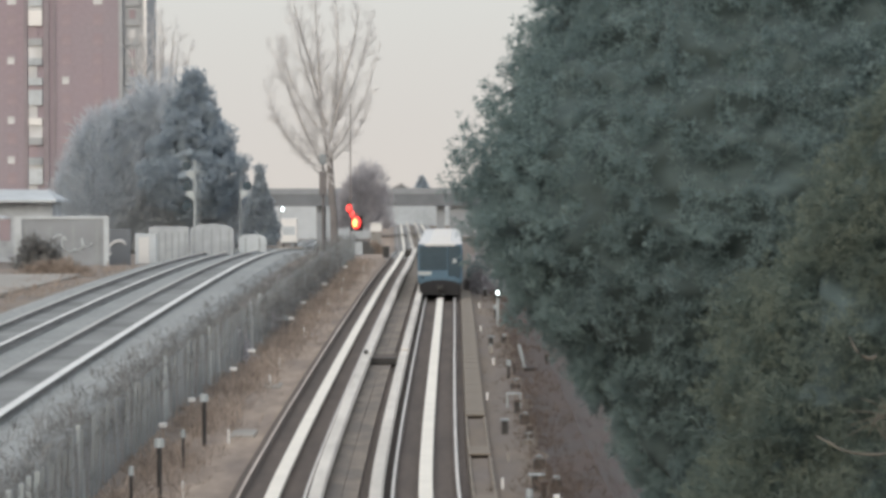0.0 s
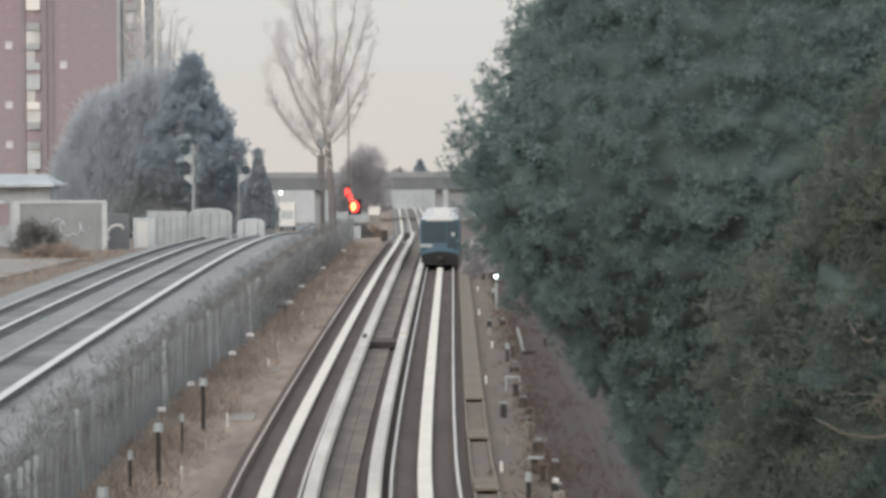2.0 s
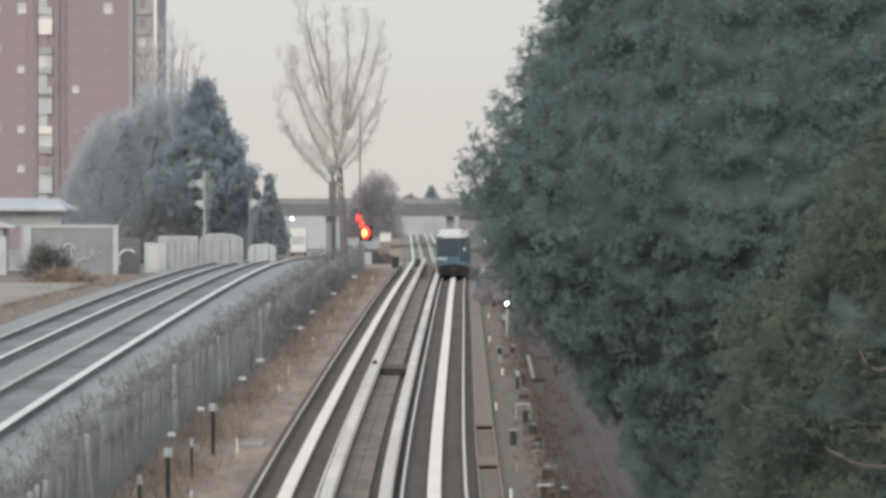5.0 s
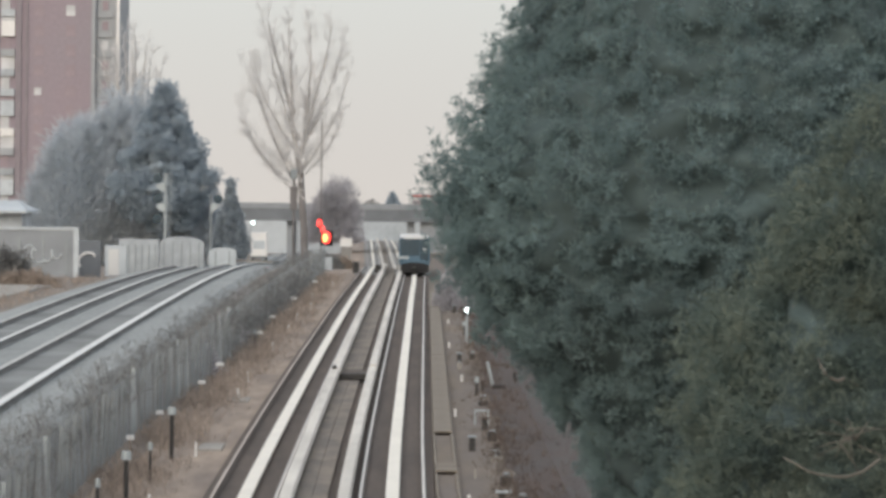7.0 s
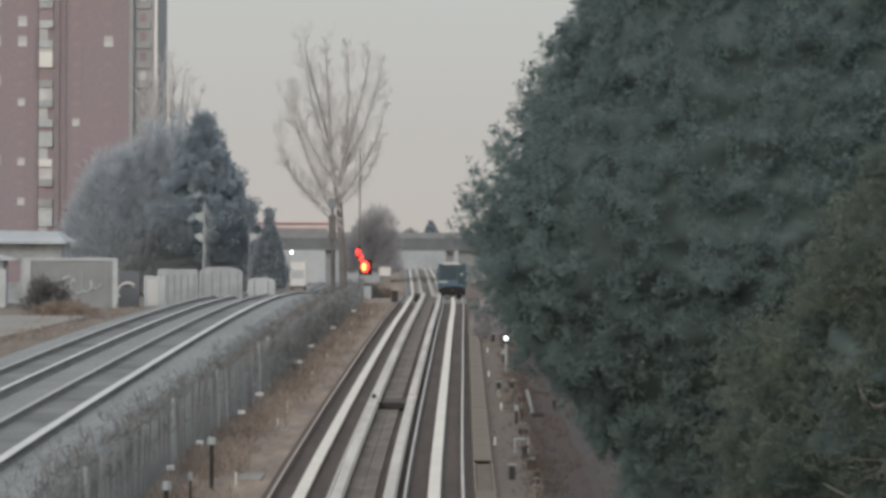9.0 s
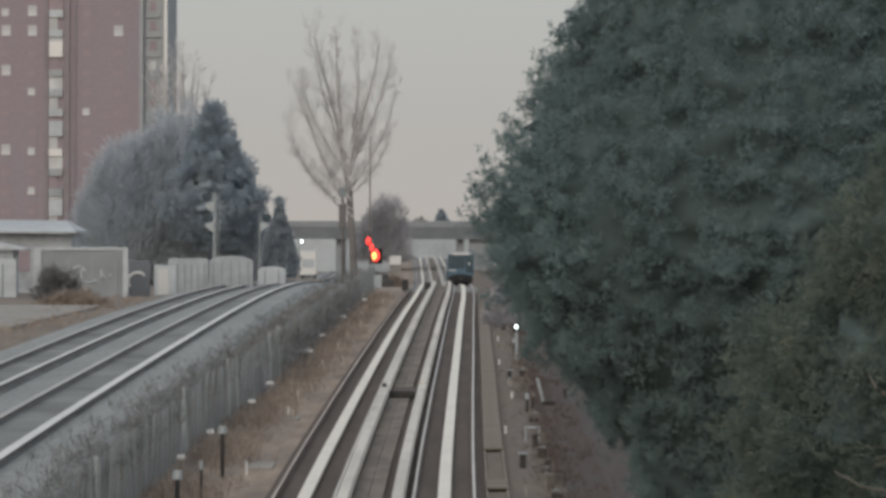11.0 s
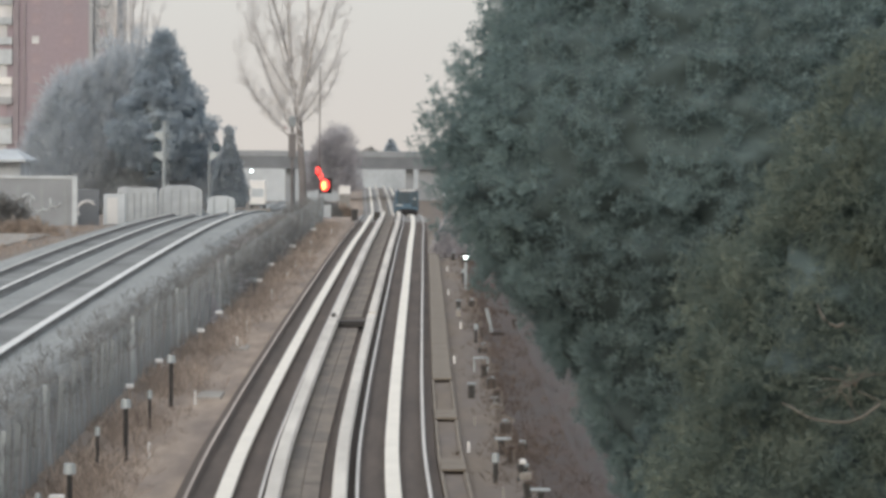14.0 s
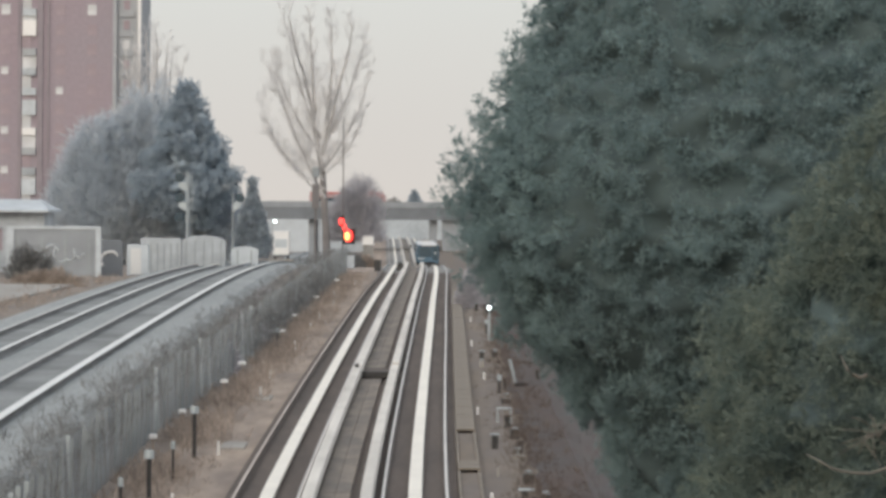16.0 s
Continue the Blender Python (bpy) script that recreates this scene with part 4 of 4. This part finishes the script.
# ---- fence between the lines ----
fence = empty("fence", 0, 0, 0, "grey chain-link fence with pale posts between the lines", "fence")
FENCE_X = lambda y: track_mid(y) - 5.78 + 0.45 * ease((y - 120) / 60)
post_mesh = mesh("post", *sweep(rect(-0.05, 0.05, 0, 2.25, 0.02), lambda q: 0, lambda q: 0, [-0.045, 0.045]), M["galvpale"])
dark_mesh = mesh("post", *sweep(rect(-0.035, 0.035, 0, 2.2, 0.02), lambda q: 0, lambda q: 0, [-0.035, 0.035]), M["fencepost"])
wv, wf = [], []
for i in range(-14, 17):
    for s in (1, -1):
        y0, y1, z0, z1 = 0.15 * i, 0.15 * i + 2.1 * s, 0.05, 2.1
        lo, hi = (0.0, 1.6)
        t0, t1 = sorted(((lo - y0) / (y1 - y0), (hi - y0) / (y1 - y0)))
        t0, t1 = max(0, t0), min(1, t1)
        if t1 <= t0:
            continue
        a, b = (y0 + (y1 - y0) * t0, z0 + (z1 - z0) * t0), (y0 + (y1 - y0) * t1, z0 + (z1 - z0) * t1)
        k = len(wv)
        wv += [(0.01 * s, a[0] - 0.028, a[1]), (0.01 * s, a[0] + 0.028, a[1]), (0.01 * s, b[0] + 0.028, b[1]), (0.01 * s, b[0] - 0.028, b[1])]
        wf.append((k, k + 1, k + 2, k + 3))
wire_mesh = mesh("wire_panel", wv, wf, M["wire"])
rng = np.random.default_rng(19)
for i in range(186):
    y = 58 + 1.6 * i
    z = rail_z(y) - 0.35
    tilt = math.degrees(math.atan2(rail_z(y + 1.6) - rail_z(y), 1.6))
    turn = -math.degrees(math.atan2(FENCE_X(y + 1.6) - FENCE_X(y), 1.6))
    for nm, me in (("post", post_mesh if rng.random() < 0.16 and y < 190 else dark_mesh), ("wire_panel", wire_mesh)):
        o = new(nm, me)
        o.parent = fence
        if nm == "post":
            o.matrix_basis = pose(FENCE_X(y), y, z - rng.uniform(0, 0.25), rng.normal() * 2, rng.normal() * 2.2, turn)
        else:
            o.matrix_basis = pose(FENCE_X(y), y, z, tilt, 0, turn)
        tagged(o, kind="stuff" if nm == "wire_panel" else "")


# brush that grows over the fence, dry weeds on the verges
def scatter(name, seed, count, x_of, spread, y0, y1, z_of, high, size, material, label, blades=7, width=0.03, dense=1.6):
    rng = np.random.default_rng(seed)
    y = y0 + (y1 - y0) * rng.uniform(0, 1, count) ** dense
    keep = np.array([noise.noise(Vector((q * 0.11, seed, 0))) for q in y]) > rng.uniform(-0.7, 0.35, count)
    y = y[keep]
    x = np.array([x_of(q) for q in y]) + rng.normal(size=len(y)) * spread
    z = np.array([z_of(q) for q in y]) + rng.uniform(0, 1, len(y)) * high
    c = np.stack([x, y, z], axis=1)
    verts, faces = tufts(rng, c, size * rng.uniform(0.5, 1.4, len(y)), blades, width, np.tile([0, 0, 1.4], (len(y), 1)))
    return tagged(new(name, cloud_mesh(name, verts, faces, material)), label, "plants", kind="stuff")


scatter("brush", 51, 3800, lambda y: FENCE_X(y) - 0.6, 0.5, 70, 340, lambda y: rail_z(y) + 0.9, 0.9, 0.34, M["brush"], "grey leafless brush growing over the fence")
scatter("brush", 58, 1500, lambda y: FENCE_X(y) + 0.1, 0.3, 175, 295, lambda y: rail_z(y) - 0.2, 1.6, 0.42, M["brush"], "grey leafless brush growing over the fence", dense=1.0, blades=9)
scatter("weeds", 52, 8500, lambda y: FENCE_X(y) + 0.9, 0.55, 66, 340, lambda y: rail_z(y) - 0.35, 0.3, 0.36, M["weeds"], "brown dry weeds at the foot of the fence")
scatter("weeds", 53, 800, lambda y: track_mid(y) + 4.6, 0.5, 70, 330, lambda y: rail_z(y) - 0.3, 0.1, 0.24, M["dryscrub"], "brown dry weeds on the verge")
scatter("weeds", 54, 1500, lambda y: main_x(y) - 9.0, 1.0, 90, 300, lambda y: main_z(y) - 0.6, 0.1, 0.4, M["weeds"], "brown dry weeds beside the railway")


scatter("weeds", 55, 1100, lambda y: track_mid(y) + 5.4, 0.55, 76, 240, lambda y: rail_z(y) - 0.26, 0.08, 0.26, M["dryscrub"], "brown dry weeds on the soil bank")
scatter("brush", 56, 1500, lambda y: track_mid(y) + 4.7, 0.3, 100, 250, lambda y: rail_z(y) - 0.25, 0.35, 0.24, M["dryscrub"], "dark low scrub beside the cable trough")


scatter("scrub", 57, 5200, lambda y: FENCE_X(y) - 1.3, 0.5, 70, 300, lambda y: main_z(y) - 0.62, 0.15, 0.3, M["brush"], "grey low scrub on the ballast shoulder behind the fence")


# ---- small posts, stakes and trackside boxes ----
def capped_post(x, y, h, label, r=0.055, cap=0.12):
    ob = empty("marker_post", x, y, rail_z(y) - 0.30, label, "post", "capped posts along the line")
    part("shaft", tube(r, r, 0, h, sides=8), M["darksteel"], ob)
    part("cap", tube(cap, cap * 0.9, h, h + 0.2, sides=12), M["galvpale"], ob, "pale round cap")
    return ob


for y, off in ((84.8, -4.42), (103.4, -4.36), (121.7, -4.28)):
    capped_post(track_mid(y) + off, y, 1.25, "dark post with a pale round cap beside the track")
for y, off, h in ((81.7, -4.8, 0.95), (98.8, -4.72, 0.95), (113.0, -4.35, 0.85), (190.1, -4.6, 0.8)):
    capped_post(track_mid(y) + off, y, h, "thin dark post with a small pale cap", 0.035, 0.06)
rng = np.random.default_rng(61)
for i in range(11):
    y = 80 + 22 * i + rng.uniform(-6, 6)
    st = empty("stake", track_mid(y) - 3.95 + rng.uniform(-0.3, 0.25), y, rail_z(y) - 0.30, "short white stake in the verge", "stake", "white stakes")
    part("stake", box(-0.03, 0.03, -0.03, 0.03, 0, 0.42, 0.01), M["white"], st)
for y, off, h, w in ((87, -4.8, 0.55, 0.2), (121, -5.35, 0.6, 0.14), (133, -5.25, 0.6, 0.14), (150, -4.85, 0.65, 0.16), (161, -4.75, 0.75, 0.19), (196, -4.6, 0.6, 0.16), (214, -4.7, 0.7, 0.17), (246, -4.6, 0.7, 0.2), (288, -4.5, 0.7, 0.2)):
    bx = empty("junction_box", track_mid(y) + off, y, rail_z(y) - 0.3, "small pale junction box on a short leg in the weeds", "box", "junction boxes")
    part("lid", box(-0.75 * w, 0.75 * w, -0.15, 0.15, h, h + 0.12, 0.03), M["white"], bx)
    part("leg", box(-0.03, 0.03, -0.03, 0.03, -0.05, h, 0), M["weeds"], bx)

for x, y, w in ((-5.6, 127, 0.34), (-5.75, 152, 0.3)):
    st = empty("stone_slab", x, y, rail_z(y) - 0.28, "pale flat stone slab lying on the verge", "stone", "stone slabs")
    part("slab", box(-w, w, -1.6, 1.6, -0.03, 0.06, 0.02), M["concrete"], st)

# crossing plate between the tracks
cross = empty("cable_crossing", track_mid(167), 167, rail_z(167), "dark cable crossing box between the tracks", "box")
part("box", box(-0.62, 0.55, -3.2, 3.0, -0.12, 0.0, 0.02), M["slab"], cross)
part("end_plate", box(-0.66, 0.58, -3.6, -3.2, -0.14, 0.10, 0.02), M["darksteel"], cross)
part("cleat", box(-0.80, -0.66, -3.5, -2.6, -0.14, 0.36, 0.02), M["darksteel"], cross)

# cable trough with open lids
trough = empty("cable_trough", 0, 0, 0, "concrete cable trough with some lids missing", "trough")
for a, b in ((2.78, 2.86), (3.30, 3.38)):
    add("side", *sweep(rect(a, b, -0.26, -0.10, 0.02), track_mid, rail_z, [40 + 4 * i for i in range(70)]), M["trough"], trough)
add("floor", *sweep(rect(2.86, 3.30, -0.245, -0.165), track_mid, rail_z, [40 + 4 * i for i in range(70)]), M["sideverge"], trough)
lid = mesh("lid", *sweep(rect(2.80, 3.36, -0.095, -0.05, 0.02), lambda q: 0, lambda q: 0, [0.02, 1.48]), M["trough"])
for i in range(150):
    y = 66 + 1.5 * i
    if y > 134 or i % 11 in (0, 1):
        o = new("lid", lid)
        o.parent = trough
        o.matrix_basis = pose(track_mid(y), y, rail_z(y) + rng.uniform(0, 0.012), math.degrees(math.atan(0.0095)))

rng = np.random.default_rng(71)
for i in range(15):
    y = 82 + 14.5 * i + rng.uniform(-5, 5)
    x = track_mid(y) + 4.05 + rng.uniform(-0.2, 0.35)
    if i % 4 == 1:
        capped_post(x, y, 0.5, "short dark post with a pale round cap beside the trough", 0.05, 0.08)
    elif i % 4 == 3:
        bx = empty("trackside_box", x, y, rail_z(y) - 0.30, "small dark trackside box with a pale top", "box", "trackside boxes")
        part("body", box(-0.09, 0.09, -0.12, 0.12, 0, 0.42, 0.03), M["darksteel"], bx)
        part("lid", box(-0.13, 0.13, -0.16, 0.16, 0.422, 0.48, 0.02), M["galv"], bx)
    else:
        st = empty("stake", x - 0.5 + rng.uniform(-0.2, 0.3), y, rail_z(y) - 0.30, "short white stake in the verge", "stake", "white stakes")
        part("stake", box(-0.035, 0.035, -0.03, 0.03, 0, 0.3, 0.01), M["white"], st)
for y, off, kind in ((139, 4.3, "frame"), (150, 4.5, "dark"), (122, 4.45, "pale"), (113, 4.55, "dark"), (106, 4.8, "dark"), (99, 4.65, "pale"), (176, 3.9, "pale"), (131, 4.5, "dark"), (185, 4.5, "dark")):
    bx = empty("trackside_box", track_mid(y) + off, y, rail_z(y) - 0.27, "pale open trackside frame" if kind == "frame" else "small %s trackside box beside the trough" % kind, "box", "trackside boxes")
    if kind == "frame":
        for a in (-0.2, 0.2):
            part("upright", box(a - 0.03, a + 0.03, -0.04, 0.04, 0, 0.42, 0.01), M["galvpale"], bx)
        part("lid", box(-0.24, 0.24, -0.1, 0.1, 0.422, 0.48, 0.02), M["galvpale"], bx)
    else:
        w = rng.uniform(0.09, 0.17)
        part("body", box(-w, w, -0.25, 0.25, -0.02, rng.uniform(0.14, 0.3), 0.03), M["darksteel" if kind == "dark" else "concrete"], bx)
        part("lid", box(-w * 0.6, w * 0.6, -0.2, 0.2, 0.3, 0.35, 0.01), M["galv"], bx)
        part("post", box(-0.03, 0.03, -0.03, 0.03, 0.1, 0.3), M["galv"], bx)

# cable posts and lids in a ragged row beside the trough
for y, off, kind in ((82.1, 4.74, "b"), (83.8, 4.49, "d"), (88.6, 4.53, "w"), (91.9, 4.71, "l"), (93.9, 4.02, "s"), (94.0, 4.55, "d"), (98.9, 4.59, "w"), (103.7, 4.46, "d"), (106.0, 4.34, "l"), (115.5, 3.81, "s"), (124.2, 4.54, "d"), (136.5, 4.39, "d"), (159.3, 4.61, "d"), (165.6, 3.97, "s"), (166.0, 5.89, "d")):
    x, z = track_mid(y) + off, rail_z(y) - 0.27
    if kind == "s":
        st = empty("stake", x, y, z, "short white stake in the verge", "stake", "white stakes")
        part("stake", box(-0.03, 0.03, -0.03, 0.03, 0, 0.26, 0.01), M["concrete"], st)
        continue
    cp = empty("cable_post", x, y, z, {"d": "short dark cable post with a tilted cover", "l": "dark cable post under a broad pale lid", "w": "dark cable post with a white cap", "b": "low white trackside box"}[kind], "post", "cable posts beside the trough")
    if kind == "b":
        part("body", box(-0.13, 0.13, -0.2, 0.2, -0.02, 0.16, 0.04), M["white"], cp)
        continue
    w = rng.uniform(0.05, 0.085)
    body = part("body", box(-w, w, -0.12, 0.12, -0.02, 0.36, 0.02), M["darksteel"], cp)
    body.matrix_basis = pose(0, 0, 0, 0, rng.uniform(-9, 9), 0)
    if kind == "d":
        part("cover", box(-w - 0.02, w + 0.03, -0.14, 0.14, 0.33, 0.39, 0.015), M["railweb"], cp)
    elif kind == "l":
        part("lid", box(-0.20, 0.20, -0.16, 0.16, 0.362, 0.41, 0.015), M["galvpale"], cp, "broad pale lid")
    else:
        part("cap", box(-w, w, -0.12, 0.12, 0.362, 0.46, 0.02), M["white"], cp, "white cap")
    part("loose_cable", box(-w - 0.05, -w, -0.5, 0.3, 0.0, 0.05, 0.015), M["rubber"], cp)
pipe = empty("leaning_pipe", track_mid(161) + 5.0, 161, rail_z(161) - 0.2, "pale pipe leaning beside the soil bank", "pipe")
ob = part("pipe", tube(0.06, 0.06, 0, 0.95, sides=10), M["galvpale"], pipe)
ob.matrix_basis = pose(0, 0, 0, 0, -14, 0)
part("foot", box(-0.05, 0.42, -0.5, 0.5, -0.06, 0.1, 0.03), M["rubber"], pipe)

wl_y = 204
light = empty("white_signal", track_mid(wl_y) + 4.43, wl_y, rail_z(wl_y) - 0.25, "short post with a glowing white signal lamp", "signal")
part("post", tube(0.07, 0.06, 0, 1.35, sides=10), M["galvpale"], light)
part("housing", box(-0.16, 0.16, -0.12, 0.2, 1.2, 1.6, 0.04), M["darksteel"], light)
lamp("lens", 0, 1.42, 0.085, 1.2, M["lampwhite"], light, "glowing white lens")
far_l = empty("white_signal", 3.3, 445, rail_z(445), "short post with a glowing white signal lamp", "signal")
part("post", tube(0.05, 0.05, -0.4, 2.0, sides=8), M["galv"], far_l)
lamp("lens", 0, 2.1, 0.16, 1.1, M["white"], far_l, "pale lens")

# chain-link fence on the soil bank
bank = empty("fence", 0, 0, 0, "thin wire fence on the soil bank under the pines", "fence")
BANK_X = lambda y: track_mid(y) + 6.0
thin_wires = mesh("wire_panel", [(x, y + (0.021 if (k % 4) in (0, 3) else -0.021), z) for k, (x, y, z) in enumerate(wv)], wf, M["wire"])
for i in range(80):
    y = 80 + 1.6 * i
    o = new("wire_panel", thin_wires)
    o.parent = bank
    o.matrix_basis = pose(BANK_X(y), y, rail_z(y) - 0.24)
    tagged(o, kind="stuff")

# switch gear beyond the crest
for k, (x, y) in enumerate(((-4.5, 358), (-2.75, 360))):
    b = empty("switch_machine", x, y, rail_z(y) - 0.2, "dark switch machine beside the rails", "box", "switch machines")
    part("body", box(-0.26, 0.26, -0.4, 0.4, 0, 0.6 if k else 0.85, 0.06), M["darksteel"], b)
    part("lid", box(-0.28, 0.28, -0.42, 0.42, 0.602 if k else 0.852, 0.66 if k else 0.91, 0.02), M["darksteel"], b)


# ---- metro train ----
CAR = 12.7


def metro_car(rear):
    """One car, its rear end at y 0, rail heads at z 0."""
    c = empty("metro_car", 0, 0, 0, "dull blue metro car with a white roof and dark end window", "train car", "cars of the train")

    def hull(profile, y0, y1, inset=0.0, drop=0.0):
        return sweep([(a * (1 - inset), b) for a, b in profile], lambda q: 0, lambda q: 0, [y0, y1])
    side = [(-1.10, 0.75), (-1.17, 1.0), (-1.18, 1.7), (-1.15, 2.78), (1.15, 2.78), (1.18, 1.7), (1.17, 1.0), (1.10, 0.75)]
    add("body", *hull(side, 0.16, CAR - 0.2), M["blue"], c, "dull blue body side")
    top = [(-1.13, 2.782), (-1.12, 2.80), (-1.03, 2.83), (-0.80, 2.85), (-0.40, 2.86), (0.40, 2.86), (0.80, 2.85), (1.03, 2.83), (1.12, 2.80), (1.13, 2.782)]
    rv, rf = sweep(top, lambda q: 0, lambda q: 0, [0.10, 0.45, CAR - 0.5, CAR - 0.2])
    rv = [(x * (0.95 if y < 0.3 else 1.0), y, 2.782 + (z - 2.782) * (0.6 if y < 0.3 else 1.0)) for x, y, z in rv]
    add("roof", rv, rf, M["roofwhite"], c, "white rounded roof", smooth=False)
    for y in (2.2, 6.2, 10.0):
        part("roof_unit", box(-0.55, 0.55, y - 0.8, y + 0.8, 2.85, 2.90, 0.02), M["roofwhite"], c)
    for s in (-1, 1):
        part("window_band", box(s * 1.175 - 0.012, s * 1.175 + 0.012, 0.9, CAR - 0.9, 1.7, 2.5), M["bluedark"], c)
        for y in (3.2, 9.2):
            part("door", box(s * 1.19 - 0.01, s * 1.19 + 0.01, y - 0.7, y + 0.7, 0.85, 2.38), M["blue"], c)
    part("end_panel", box(-1.15, 1.15, 0.0, 0.2, 0.72, 2.78, 0.07), M["blue"], c, "blue end panel")
    part("end_window", box(-1.08, 0.38, -0.03, 0.05, 1.42, 2.70, 0.05), M["bluedark"], c, "dark end window")
    part("end_door", box(0.42, 1.08, -0.035, 0.05, 1.10, 2.70, 0.04), M["bluedark"], c, "dark end door")
    # small pale patch painted as a highlight on the dark door window
    part("door_highlight", box(0.66, 0.86, -0.05, -0.03, 1.80, 2.02, 0.01), M["galvpale"], c)
    part("destination_box", box(-0.8, 0.8, -0.02, 0.08, 2.69, 2.84, 0.03), M["roofwhite"], c)
    # pale streak painted in place of a window reflection
    part("reflection_streak", box(-1.16, -0.45, -0.045, 0.0, 1.17, 1.36, 0.01), M["galvpale"], c, "pale streak for a window reflection")
    part("underframe", box(-1.08, 1.08, 0.25, CAR - 0.3, 0.20, 0.76, 0.04), M["rubber"], c)
    arch = [(-1.05, 0.14)] + [(-1.05 * math.cos(math.pi * q / 12), 0.62 + 0.30 * math.sin(math.pi * q / 12)) for q in range(13)] + [(1.05, 0.14)]
    add("skirt", *sweep(arch, lambda q: 0, lambda q: 0, [-0.04, 0.5]), M["rubber"], c, "black arched skirt")
    for a in (-0.92, 0.92):
        part("tail_lamp", box(a - 0.1, a + 0.1, -0.05, 0.02, 1.0, 1.1, 0.02), M["bluedark"], c)
    part("coupler", box(-0.16, 0.16, -0.45, 0.4, 0.42, 0.62, 0.04), M["darksteel"], c)
    for y in (2.4, CAR - 2.4):
        bogie = part("bogie", box(-0.95, 0.95, y - 1.1, y + 1.1, 0.12, 0.36, 0.04), M["rubber"], c)
        for s in (-0.75, 0.75):
            for d in (-0.8, 0.8):
                w = tube(0.24, 0.24, -0.06, 0.06, sides=16)
                bmesh.ops.rotate(w, cent=(0, 0, 0), matrix=Matrix.Rotation(radians(90), 3, "Y"), verts=w.verts)
                bmesh.ops.translate(w, vec=(s, y + d, 0.24), verts=w.verts)
                part("wheel", w, M["darksteel"], bogie)
    return c


CARS = [metro_car(True)]
CARS += [copy_thing(CARS[0], pose(0, 0, 0)) for _ in range(3)]
rear_y = spline([(0, 236), (2, 263), (4.2, 294.5), (6.5, 333), (8.1, 362), (9, 378), (11.5, 423), (13, 450), (16, 502)])


def motions():
    times = [0.5 * i for i in range(33)]
    for k, car in enumerate(CARS):
        rows = []
        for t in times:
            y = rear_y(t) + k * (CAR + 0.05)
            a, b = y + 2.4, y + CAR - 2.4
            at, to = Vector((metro_x(a), a, rail_z(a))), Vector((metro_x(b), b, rail_z(b)))
            way = (to - at).normalized()
            p = at - way * 2.4
            rows.append((t, pose(p.x, p.y, p.z, math.degrees(math.asin(way.z)), 0, -math.degrees(math.atan2(way.x, way.y)))))
        walk(car, rows)
    walk(BUS_LEFT, [(t, pose(-0.56 - 13.7 * (t - 7), BY + 2.2, 5.452, 0, 0, 180)) for t in range(17)])
    walk(BUS_RIGHT, [(t, pose(-18.96 + 12.0 * (t - 15), BY - 2.2, 5.452)) for t in range(17)])


motions()
